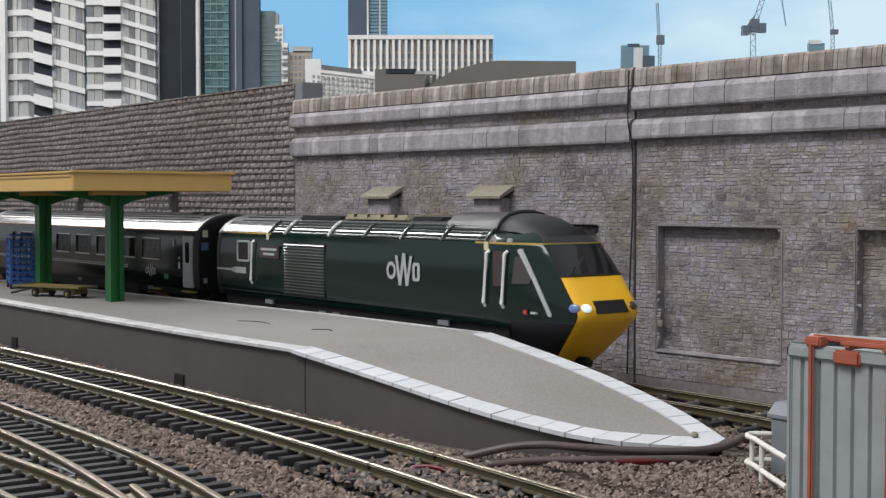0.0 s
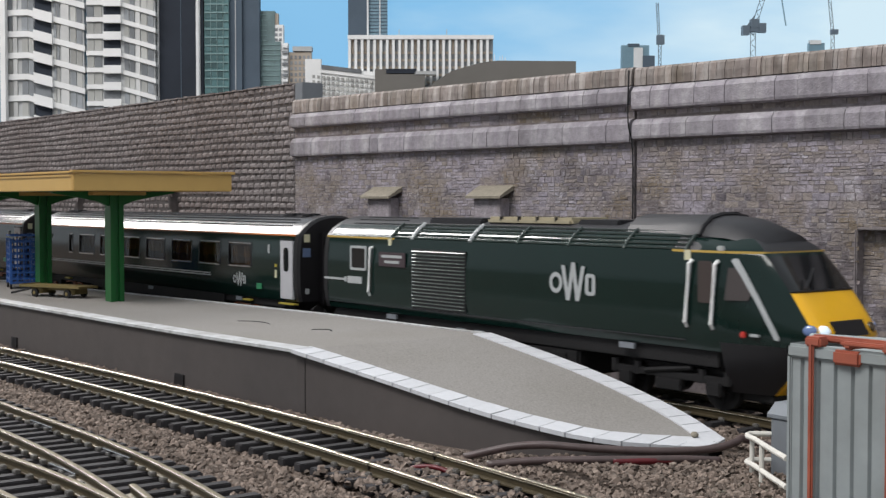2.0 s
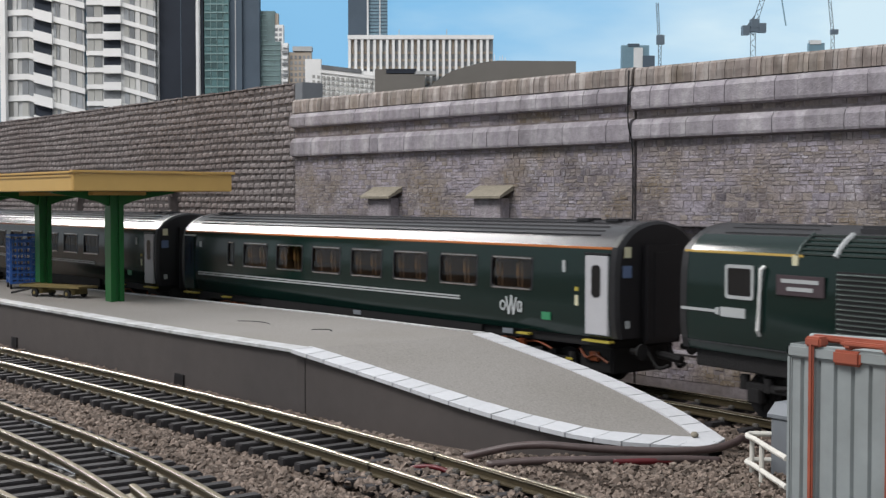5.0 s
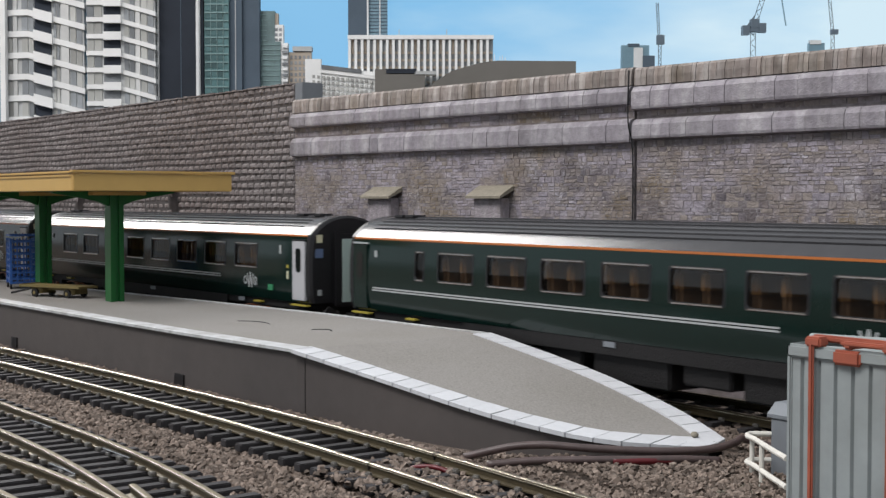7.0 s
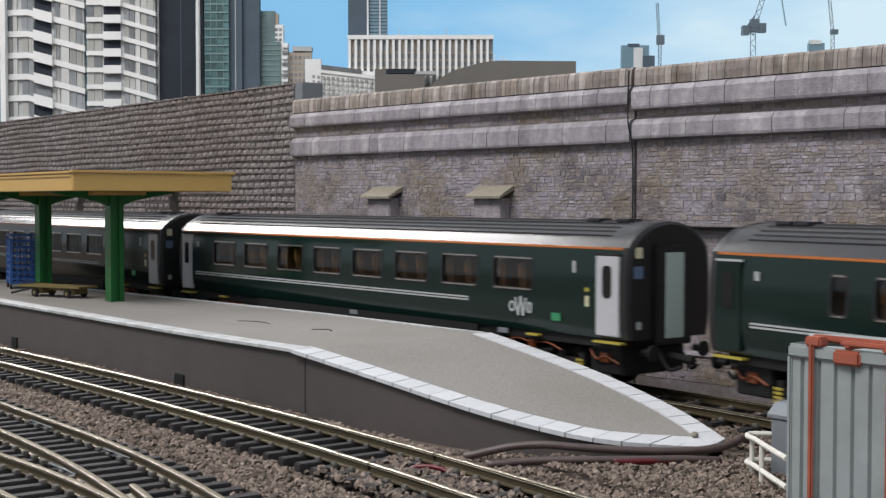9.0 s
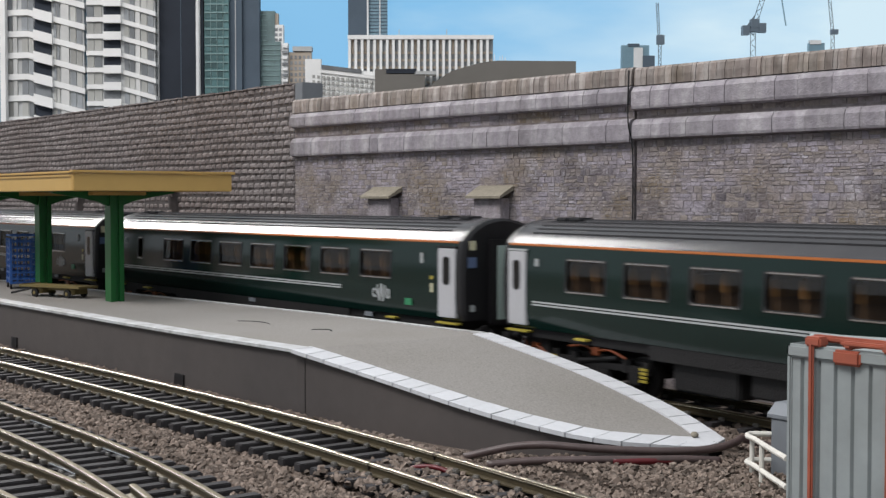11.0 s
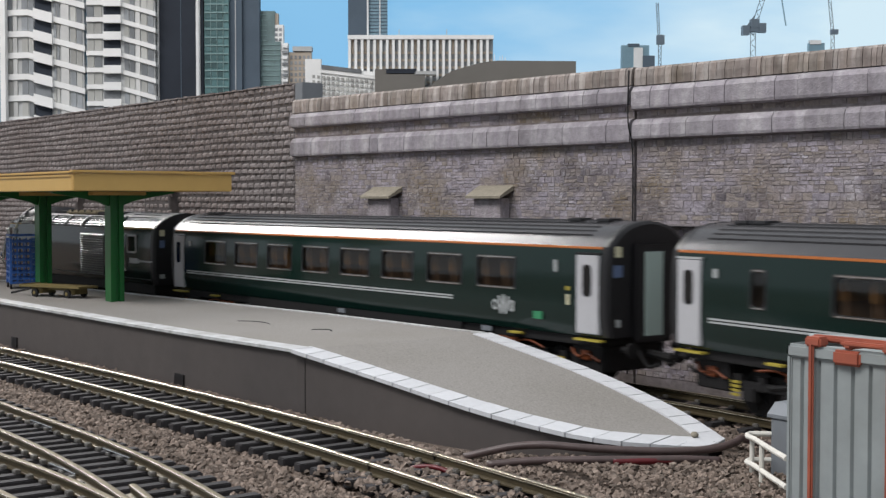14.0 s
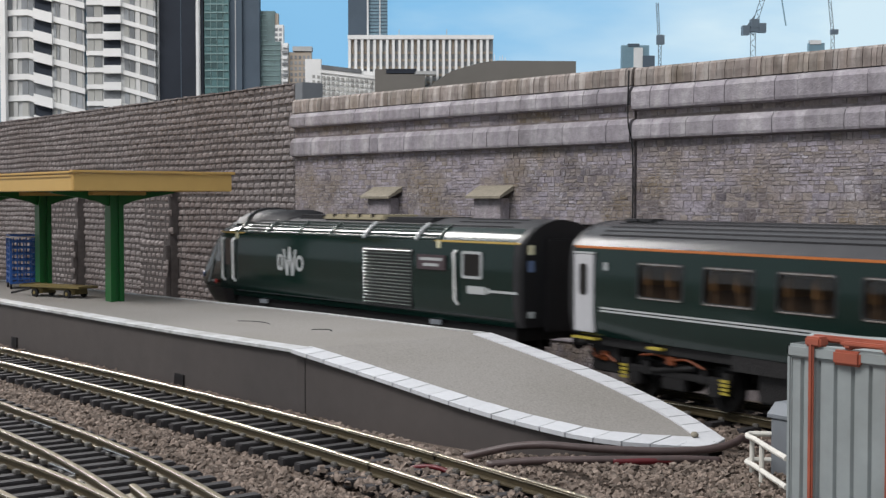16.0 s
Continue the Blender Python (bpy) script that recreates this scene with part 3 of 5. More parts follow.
def stone_wall():
    a = math.degrees(math.atan(0.074))
    ca = math.cos(radians(a))
    for k, (x0, x1, name) in enumerate(((-285.5, -71.6, "wall_north"), (-70.4, 330, "wall_northeast"))):
        w = thing(name, "weathered purple-grey stone retaining wall with projecting bands", "wall", (x0, wall_line(x0), 0), a, kind="structure")
        L = (x1 - x0) / ca
        dz = -0.3 if k else 0.0
        # recessed panels in this stretch
        holes = [] if k == 0 else [(10.0, 62.5, 4.2, 49.5), (90.5, 143, 4.2, 49.5), (171, 223, 4.2, 49.5)]
        if k == 0:
            holes = [(L - 62, L - 17, 4.2, 49.5)]
        cuts = [0.0]
        for h in holes:
            cuts += [h[0], h[1]]
        cuts.append(L)
        for i in range(len(cuts) - 1):
            inside = i % 2 == 1
            if inside:
                part("wall_core", solid(cuts[i], cuts[i + 1], 4.5, 9, -10, 102, 0), MORTAR, w)
                part("wall_core", solid(cuts[i], cuts[i + 1], .6, 4.5, -10, 4.2, 0), MORTAR, w)
                part("wall_core", solid(cuts[i], cuts[i + 1], .6, 4.5, 49.5, 102, 0), MORTAR, w)
                part("panel_sill", solid(cuts[i] - .4, cuts[i + 1] + .4, -.25, 4, 3.0, 4.35, .5), BANDSTONE, w, "worn pale sill of a blind panel")
                for e0, e1 in ((cuts[i] - 1.0, cuts[i] + .1), (cuts[i + 1] - .1, cuts[i + 1] + 1.0)):
                    part("panel_jamb", solid(e0, e1, .05, 4.6, 4.4, 49.6, .4), MORTAR, w, "smooth worn jamb of a blind panel")
                part("panel_head", solid(cuts[i] + .15, cuts[i + 1] - .15, .1, 4.6, 49.0, 50.0, .3), MORTAR, w)
            else:
                part("wall_core", solid(cuts[i], cuts[i + 1], .6, 9, -10, 102, 0), MORTAR, w)
        # rubble stones
        rng = random.Random(11 + k)
        V, F = [], []

        def stone(u0, u1, z0, z1, d):
            n = len(V)
            j = lambda: rng.uniform(-.19, .19)
            i = .11
            front = d - rng.uniform(.05, .26)
            V.extend([(u0, d + .3, z0), (u1, d + .3, z0), (u1, d + .3, z1), (u0, d + .3, z1),
                      (u0 + i + j(), front + j() / 2, z0 + i + j()), (u1 - i + j(), front + j() / 2, z0 + i + j()), (u1 - i + j(), front + j() / 2, z1 - i + j()), (u0 + i + j(), front + j() / 2, z1 - i + j())])
            F.extend(tuple(n + q for q in f) for f in ((4, 5, 6, 7), (0, 1, 5, 4), (1, 2, 6, 5), (2, 3, 7, 6), (3, 0, 4, 7)))
        z = -6.0
        while z < 79.5:
            h = rng.choice((1.1, 1.4, 1.7, 2.0, 2.6))
            u = rng.uniform(-3, 0)
            while u < L:
                wd = rng.uniform(1.9, 4.4) * (1.0 if rng.random() < .75 else 1.5)
                zz0, zz1 = z + rng.uniform(-.1, .1), z + h - .12 + rng.uniform(-.1, .1)
                u0, u1 = max(u, 0), min(u + wd - .15, L)
                mid = (u0 + u1) / 2
                d = .6
                for q in holes:
                    if q[0] < mid < q[1] and q[2] < (zz0 + zz1) / 2 < q[3]:
                        d = 4.5
                if u1 - u0 > .8:
                    if h > 1.9 and rng.random() < .4:
                        stone(u0, u1, zz0, (zz0 + zz1) / 2 - .06, d), stone(u0, u1, (zz0 + zz1) / 2 + .06, zz1, d)
                    else:
                        stone(u0, u1, zz0, zz1, d)
                u += wd
            z += h
        # stones between the two bands
        for z0 in (89.3, 91.4):
            u = 0.0
            while u < L:
                wd = rng.uniform(2.5, 6)
                stone(u, min(u + wd - .15, L), z0, z0 + 2.0, .6)
                u += wd
        # a stretch of stones between the blind panels, one by one
        one = [i for i in range(len(V) // 8) if k == 1 and 62.6 < V[8 * i][0] and V[8 * i + 1][0] < 90.4 and 2 < V[8 * i][2] < 62]
        for i in one:
            raw("stone", V[8 * i:8 * i + 8], [tuple(q - 8 * i for q in f) for f in F[5 * i:5 * i + 5]], WALLSTONE_ONE, w)
        gone = set(one)
        F = [f for i, f in enumerate(F) if i // 5 not in gone]
        tagged(raw("rubble_stones", V, F, WALLSTONE, w, "coursed purple-grey rubble stones"), kind="stuff")
        # bands and coping, block by block
        for z0, z1, out, mat_, lo, hi, nm in ((79.4 if k == 0 else 80.9, 88.6, 2.6, BANDSTONE, 5, 15, "band_block"), (93.4 if k == 0 else 91.7, 100.6, 3.0, BANDSTONE, 5, 15, "band_block"),
                                               (100.8, 107.4, 1.2, COPING, 1.7, 4.0, "coping_block")):
            u = 0.0
            while u < L - .5:
                wd = min(rng.uniform(lo, hi), L - u)
                if L - u - wd < 2:
                    wd = L - u
                bm = bmesh.new()
                o = out + rng.uniform(-.12, .12)
                sec = [(9, z0), (0.2 if nm != "coping_block" else -.6, z0), (-o + .3, z0 + .5), (-o, z0 + 1.4), (-o + .1, z1 - 2.2), (-o + 1.2, z1 - .6), (-o + 2.6, z1), (9, z1)]
                if nm == "coping_block":
                    sec = [(9, z0), (-o, z0), (-o - .1, z0 + 3), (-o + .3, z1 - .9), (-o + 1.2, z1), (9, z1)]
                A = [bm.verts.new((u + .1, y, z + dz)) for y, z in sec]
                B = [bm.verts.new((u + wd - .1, y, z + dz)) for y, z in sec]
                bm.faces.new(A), bm.faces.new(B)
                for q in range(len(sec)):
                    bm.faces.new((A[q], A[(q + 1) % len(sec)], B[(q + 1) % len(sec)], B[q]))
                part(nm, bm, mat_, w)
                u += wd
        if k == 0:
            # vent hoods low on the wall and the return at the end
            for u in (63.5, 133.5):
                b = part("vent_block", solid(u, u + 16, -5, .5, 48, 59.5, .4), WALLSTONE, w, "small stone outlet block")
                bm = bmesh.new()
                sec = [(.5, 64.6), (-7.6, 60.2), (-7.6, 59.2), (.5, 62.5)]
                A = [bm.verts.new((u - 2.2, y, z)) for y, z in sec]
                B = [bm.verts.new((u + 18.2, y, z)) for y, z in sec]
                bm.faces.new(A), bm.faces.new(B)
                for q in range(4):
                    bm.faces.new((A[q], A[(q + 1) % 4], B[(q + 1) % 4], B[q]))
                part("hood", bm, CONCRETE, b, "sloping pale stone hood")
    part_ = thing("wall_cable", "thin black cable hanging in the wall joint", "cable")
    bm = bmesh.new()
    pts = [(-71, wall_line(-71) - 3.2, 106), (-71.2, wall_line(-71) - 3.4, 88), (-71, wall_line(-71) - 1.2, 78), (-71.3, wall_line(-71) - .6, 55), (-72.3, wall_line(-71) - .8, 30), (-73.5, wall_line(-71) - .8, -6)]
    part("cable", tube(bm, smooth_path(pts), .3, 6), BLACK, part_)


stone_wall()


def dark_wall():
    w = thing("wall_northwest", "dark rough-hewn stone retaining wall with buttresses", "wall", (0, 80, 0), 0, kind="structure")
    x0, x1 = -1900, -349
    part("plain_end", solid(-349, -341.0, 1.0, 14, -10, 122.2, .3), CABGREY, w, "plain grey end panel")
    part("wall_core", solid(x0, x1, .8, 14, -10, 121.5), DARKBED, w)
    V, F = [], []
    rng = random.Random(5)

    def stone(u0, u1, z0, z1, d, bulge):
        n = len(V)
        nx, nz = 4, 3
        for b in range(nz + 1):
            for a in range(nx + 1):
                s, t = a / nx, b / nz
                r = (1 - (2 * s - 1) ** 4) ** .6 * (1 - (2 * t - 1) ** 4) ** .6
                V.append((u0 + (u1 - u0) * s, d + .4 - bulge * r + rng.uniform(-.15, .15) * (r > 0), z0 + (z1 - z0) * t))
        for b in range(nz):
            for a in range(nx):
                i = n + b * (nx + 1) + a
                F.append((i, i + 1, i + nx + 2, i + nx + 1))
    piers = [(-694, -640), (-527, -490)]
    z = -6.0
    while z < 120:
        h = rng.uniform(3.5, 4.2)
        u = -860.0 + rng.uniform(-5, 0)
        wave = rng.uniform(0, 6)
        while u < x1:
            wd = rng.uniform(4.4, 9.0)
            d = .6
            for p0, p1 in piers:
                top = 66
                if p0 < u + wd / 2 < p1 and z < top:
                    d = -5.0 - 3.0 * (z < 30)
            o = .35 * math.sin(u / 17 + wave)
            stone(u, min(u + wd - .35, x1), z + o, min(z + h + .1 + o, 122), d, rng.uniform(.85, 1.5))
            u += wd
        z += h
    one = [i for i in range(len(V) // 20) if -470 < V[20 * i][0] < -345 and 66 < V[20 * i][2] < 108]
    for i in one:
        raw("stone", V[20 * i:20 * i + 20], [tuple(q - 20 * i for q in f) for f in F[12 * i:12 * i + 12]], DARKSTONE_ONE, w)
    gone = set(one)
    F = [f for i, f in enumerate(F) if i // 12 not in gone]
    tagged(raw("rough_stones", V, F, DARKSTONE, w, "rows of rounded dark stones", smooth=False), kind="stuff")
    for p0, p1 in piers:
        part("buttress", solid(p0, p1, -5.2, .8, -10, 66, .5), DARKBED, w, "stepped stone buttress")
        part("buttress_foot", solid(p0, p1, -8.2, -5, -10, 30, .5), DARKBED, w)
    bm = bmesh.new()
    for i in range(115):
        u = -860 + i * 4.43
        box(bm, u, u + 4.4, -.4 + rng.uniform(-.3, .3), 14, 121.6, 122.3 + rng.uniform(-.3, .4))
    part("capping_stones", bm, DARKSTONE, w)


dark_wall()


# ---- rolling stock ----
WZ = [6, 9, 14, 17.3, 20, 24, 30, 36, 40.2, 44.5, 46.3, 47.95, 49.55, 50.95, 51.9, 52.2]
WW = [12.5, 13.8, 15.9, 16.75, 17.5, 18.0, 18.1, 18.0, 17.7, 16.95, 15.4, 13.6, 11.2, 8.0, 3.6, 0.1]
LENGTH, GAP, LOCO = 287.0, 22.0, 225.5


def width(z):
    return float(np.interp(z, WZ, WW))


def flip(bm, side):
    if side > 0:
        bmesh.ops.scale(bm, vec=(1, -1, 1), verts=bm.verts[:])
    return bm


def emblem(parent, x0, x1, z0, z1, y, side=-1):
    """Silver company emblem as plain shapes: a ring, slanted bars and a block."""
    w, h = x1 - x0, z1 - z0
    zl, zh = z0 + h * .2, z0 + h * .74
    cx, cz, r = x0 + w * .15, (zl + zh) / 2, (zh - zl) / 2
    bm = bmesh.new()
    seg = [radians(360 * k / 14) for k in range(15)]
    a = [bm.verts.new((cx + r * .9 * math.cos(t), y, cz + r * math.sin(t))) for t in seg]
    b = [bm.verts.new((cx + r * .5 * math.cos(t), y, cz + r * .58 * math.sin(t))) for t in seg]
    for k in range(14):
        bm.faces.new((a[k], a[k + 1], b[k + 1], b[k]))
    t = w * .075
    for xa, za, xb, zb in ((.30, .92, .41, .04), (.41, .04, .52, 1.0), (.52, 1.0, .61, .04), (.61, .04, .73, .92)):
        bm.faces.new([bm.verts.new((x0 + w * q + o, y, z0 + h * v)) for q, v, o in ((xa, za, -t / 2), (xb, zb, -t / 2), (xb, zb, t / 2), (xa, za, t / 2))])
    q0, q1 = x0 + w * .77, x0 + w * .98
    ring_plate(bm, rounded(q0, q1, zl, zh, w * .06), rounded(q0 + w * .07, q1 - w * .07, zl + h * .09, zh - h * .09, w * .02), y, .05)
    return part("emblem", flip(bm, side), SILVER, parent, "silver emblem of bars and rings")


def wheelset(parent, x):
    bm = bmesh.new()
    rod(bm, (0, -11, 0), (0, 11, 0), 1.0, 8)
    for y in (-9, 9):
        rod(bm, (0, y - 1.3, 0), (0, y + 1.3, 0), 6.3, 24)
        s = -1 if y < 0 else 1
        rod(bm, (0, y + s * 1.2, 0), (0, y + s * 1.7, 0), 4.4, 20)
        for k in range(6):
            a = k * math.pi / 3
            rod(bm, (0, y + s * 1.9, 0), (4.2 * math.cos(a), y + s * 1.7, 4.2 * math.sin(a)), .35, 5)
    ob = part("wheelset", bm, UNDER, parent, "dark metal wheels on an axle")
    ob.location = (x * MM, 0, 6.3 * MM)
    return ob


WHEELS = []


def bogie(vehicle, x, base, coach):
    b = part("bogie", solid(x - base / 2 - 2, x + base / 2 + 2, -11.2, 11.2, 9.5, 11.5, .4), UNDER, vehicle, "black bogie with springs and pipes")
    for s in (-1, 1):
        bm = bmesh.new()
        y = 13.2 * s
        box(bm, x - base / 2 - 6, x + base / 2 + 6, y - .9, y + .9, 7.6, 9.8, .3)
        for d in (-base / 2, base / 2):
            box(bm, x + d - 2.6, x + d + 2.6, y - 1.4, y + 1.4, 4.2, 8.6, .4)
            rod(bm, (x + d - 4.6, y, 7.6), (x + d - 4.6, y, 11.5), 1.4, 10)
            rod(bm, (x + d + 4.6, y, 7.6), (x + d + 4.6, y, 11.5), 1.4, 10)
        box(bm, x - 5, x + 5, y - 1.2, y + 1.2, 4.2, 7.8, .4)
        rod(bm, (x - 9, y + .8 * s, 9), (x + 9, y + .8 * s, 11.5), .8, 8)
        part("side_frame", bm, UNDER, b)
        if coach:
            for d in (-base / 2 - 4.6, base / 2 + 4.6):
                for k in range(4):
                    part("yellow_mark", solid(x + d - 1.5, x + d + 1.5, y + s * 1.5 - .2, y + s * 1.5 + .2, 5.6 + k * 1.15, 6.3 + k * 1.15), STEPYELLOW, b, "yellow painted bar")
            bm = bmesh.new()
            yy = y + s * 1.9
            tube(bm, smooth_path([(x - 13, yy, 13.2), (x - 6, yy, 14), (x, yy, 13), (x + 7, yy, 13.6), (x + 14, yy, 11.8)]), .35, 6)
            box(bm, x - 1.8, x + 1.8, yy - .5, yy + .5, 11.4, 14, .3)
            part("orange_pipe", bm, ORANGEPIPE, b, "orange cable and box")
    for d in (-base / 2, base / 2):
        w = wheelset(b, x + d)
        WHEELS.append((w, x + d, b))
    return b


def coach(label, seven, L=LENGTH, first=60.0, small=31.4):
    """A green coach; seven: one big window fewer, with a small window at the trailing end."""
    c = thing("coach", label, "train coach", group="green coaches of the train")
    wins = [(32.6 + 27.75 * i, 32.6 + 27.75 * i + 19.6) for i in range(8)] if not seven else [(first + 27.75 * i, first + 27.75 * i + 20.4) for i in range(7)]
    if seven:
        wins = [(small, small + 5.6)] + wins
    zw, zt = 30.3, 40.2
    zs = [17.3, 18.6, 20, 24, 27, zw, 33, 36, zt, 42.5, 44.5]
    xs = sorted({0.0, 1.6, L - 1.6, L} | {a for w in wins for a in w} | {12.0, L - 12.0, 90., 150., 200.})
    for side, nm in ((-1, "body_side"), (1, "body_side")):
        bm = bmesh.new()
        g = [[bm.verts.new((x, side * width(z), z)) for z in zs] for x in xs]
        for i in range(len(xs) - 1):
            for k in range(len(zs) - 1):
                m = (xs[i] + xs[i + 1]) / 2
                if any(a < m < b for a, b in wins) and zw <= (zs[k] + zs[k + 1]) / 2 <= zt:
                    continue
                bm.faces.new((g[i][k], g[i + 1][k], g[i + 1][k + 1], g[i][k + 1]))
        part(nm, bm, GREEN, c, "glossy dark green side", smooth=True)
    # roof with long ribs
    half = [(16.95, 44.6), (16.1, 45.45), (15.3, 46.3), (14.5, 47.1), (13.5, 47.95), (12.4, 48.8), (11.2, 49.55), (9.6, 50.35), (8, 50.95), (6, 51.5), (3, 52.0), (0, 52.2)]
    sec = half + [(-y, z) for y, z in reversed(half[:-1])]
    bm = bmesh.new()
    A, B = ([bm.verts.new((x, y, z)) for y, z in sec] for x in (1.2, L - 1.2))
    for k in range(len(sec) - 1):
        bm.faces.new((A[k], A[k + 1], B[k + 1], B[k]))
    roof = part("roof", bm, ROOFGREY, c, "grey ribbed roof", smooth=True)
    for y, z in ((13.6, 47.9), (11.8, 49.2), (9.6, 50.35), (6.4, 51.4), (2.6, 52.05)):
        for s in (-1, 1):
            part("roof_rib", solid(10, L - 10, s * y - .28, s * y + .28, z - .1, z + .3), DARKROOF if abs(y) in (13.6, 6.4) else ROOFGREY, roof)
    for x in (10, 17, L - 30, L - 17):
        part("roof_vent", solid(x, x + 6, -5, 1, 51.8, 52.9, .3), DARKROOF, roof)
    # orange line under the roof
    for s in (-1, 1):
        part("cantrail_line", solid(1.6, L - 1.6, s * 17.05 - .12, s * 17.05 + .12, 43.9, 44.6), ORANGE, c, "thin orange line")
    # windows
    for a, b in wins:
        for s in (-1, 1):
            wv = part("window", ring_flip(a, b, zw, zt, s), BLACK, c, "tinted window in a bright trim")
            bm = bmesh.new()
            n = [(a, s * (width(zw) - .35), zw), (b, s * (width(zw) - .35), zw), (b, s * (width(zt) - .35), zt), (a, s * (width(zt) - .35), zt)]
            bm.faces.new([bm.verts.new(q) for q in n])
            pane = part("pane", bm, GLASS, wv)
            pane.visible_shadow = False
            for z in (zw, zt):
                part("trim", solid(a + .8, b - .8, s * (width(z) + .12) - .12, s * (width(z) + .12) + .12, z - .28, z + .12), CHROME, wv, "bright metal strip")
    # inside
    part("floor", solid(3, L - 3, -16.5, 16.5, 19, 20), INSIDE, c)
    part("ceiling_lining", solid(3, L - 3, -15.5, 15.5, 43.6, 44.2), INSIDE, c)
    for a, b in wins:
        if b - a < 10:
            continue
        for x in (a + 1.5, a + 11.5):
            for s in (-1, 1):
                bm = solid(x, x + 5.2, s * 10 - 5.5, s * 10 + 5.5, 20, 27.5, .6)
                box(bm, x + (5.2 if s > 0 else -1.2) - .9, x + (5.2 if s > 0 else -1.2) + 1.6, s * 10 - 5.5, s * 10 + 5.5, 20, 38.5, 1.0)
                seat = part("seat", bm, SEAT, c, "dark cloth double seat")
                xx = x + (5.2 if s > 0 else -1.2)
                part("headrest", solid(xx - 1.2, xx + 1.9, s * 10 - 5.8, s * 10 + 5.8, 33, 39.2, .9), SEATTRIM, seat, "orange-yellow headrest cover")
    for x in (26, L - 26):
        part("partition", solid(x - .4, x + .4, -16, 16, 20, 44), INSIDE, c)
    # silver double line and emblem, labels
    for z in (25.2, 26.1):
        part("side_line", solid(15.3, L - 73, -18.22, -18.05, z - .26, z + .26), SILVER, c, "thin silver line")
    emblem(c, L - 52, L - 40.5, 21.4, 28.0, -18.32)
    for x, z, w, h, m in ((L - 22, 36.5, 1.3, 3.6, SILVER), (L - 16.5, 31, 1.6, 1.2, STEPYELLOW), (L - 16.4, 26.5, 1.4, 3.2, CREAM), (L - 31.5, 21.2, 4, 2.4, mat_green_label), (17, 37.5, 1.6, 2.4, SILVER)):
        part("side_label", solid(x, x + w, -18.25, -17.9, z, z + h), m, c)
    # doors
    for a, b, grey in ((2.2, 11.9, not seven or label.startswith("green coach with grey")), (L - 11.9, L - 2.2, True)):
        m = DOORGREY if grey else GREEN
        bm = solid(a, b, -18.35, -17.0, 18.2, 42.0, .25)
        d = part("door", bm, m, c, "pale grey sliding door" if grey else "dark green sliding door")
        o = rounded((a + b) / 2 - 1.9, (a + b) / 2 + 1.9, 29.5, 39.2, 1.4)
        part("door_window", plate(bmesh.new(), o, -18.5, .3), DARKGLASS, d)
        part("door_rail", solid(a - .3, b + .3, -18.2, -17.5, 42.2, 42.8), SILVER if a < 50 else BLACK, d)
        part("step", solid(a - 1, b + 1, -18.6, -16, 15.9, 16.6, .15), STEPYELLOW, d, "yellow step edge")
        part("step", solid((40 if a < 50 else L - 41) - 3, (40 if a < 50 else L - 41) + 3, -18.2, -16, 15.6, 16.3, .15), STEPYELLOW, d)
    # black ends with gangway and labels
    for x, s in ((0, -1), (L, 1)):
        bm = bmesh.new()
        pr = [(-y, z) for y, z in zip(WW[3:], WZ[3:])] + [(y, z) for y, z in reversed(list(zip(WW[3:], WZ[3:])))]
        A = [bm.verts.new((x - s * 1.7, y * 1.005, z + .1)) for y, z in pr]
        B = [bm.verts.new((x + s * .6, y * 1.005, z + .1)) for y, z in pr]
        C = [bm.verts.new((x + s * 1.4, y * .93, z - .8 if z > 30 else z)) for y, z in pr]
        n = len(pr)
        for P, Q in ((A, B), (B, C)):
            for k in range(n):
                bm.faces.new((P[k], P[(k + 1) % n], Q[(k + 1) % n], Q[k]))
        bm.faces.new(C)
        e = part("end_panel", bm, BLACK, c, "black rounded coach end")
        bm = solid(min(x + s * 1, x + s * 3), max(x + s * 1, x + s * 3), -7.6, 7.6, 15.5, 46, .9)
        gw = part("gangway", bm, BLACK, e, "black rubber corridor connector")
        part("gangway_door", solid(min(x + s * 2.9, x + s * 3.3), max(x + s * 2.9, x + s * 3.3), -3.8, 3.8, 17.5, 43), PALEGLASS if s < 0 or L > 285 else BLACK, e, "gangway door")
        for y, z, w, h, m in ((-13.6, 41.5, 2.6, 3.2, CREAM), (-13.8, 35.5, 3.6, 3.6, BLUELABEL), (-13.6, 20.5, 1.8, 2.2, SILVER)):
            part("end_label", solid(min(x + s * 1.2, x + s * 1.65), max(x + s * 1.2, x + s * 1.65), y - w / 2, y + w / 2, z, z + h), m, e)
        bm = bmesh.new()
        rod(bm, (x + s * 1, 0, 12), (x + s * (GAP / 2 - .3), 0, 11), 1.3, 8)
        for y in (-5, 5):
            tube(bm, smooth_path([(x + s, y, 14), (x + s * 5, y * .9, 8.5), (x + s * 9, y * .7, 9.5)]), .6, 6)
        part("coupling", bm, UNDER, e)
        for y in (-11, 11):
            bm = rod(bmesh.new(), (x + s * .8, y, 13.6), (x + s * 4.6, y, 13.6), 1.0, 8)
            rod(bm, (x + s * 4.5, y, 13.6), (x + s * 5.2, y, 13.6), 2.4, 10)
            part("buffer", bm, UNDER, e)
    # underframe
    bm = solid(4, L - 4, -15.6, 15.6, 14.2, 17.2, .3)
    u = part("underframe", bm, UNDER, c, "black underframe with equipment boxes")
    for a, b, lo in ((78, 104, 5), (108, 128, 6.5), (133, 165, 4.5), (170, 188, 7), (192, 212, 5)):
        part("equipment_box", solid(a, b, -14.6, 14.6, lo, 14.3, .6), UNDER, u)
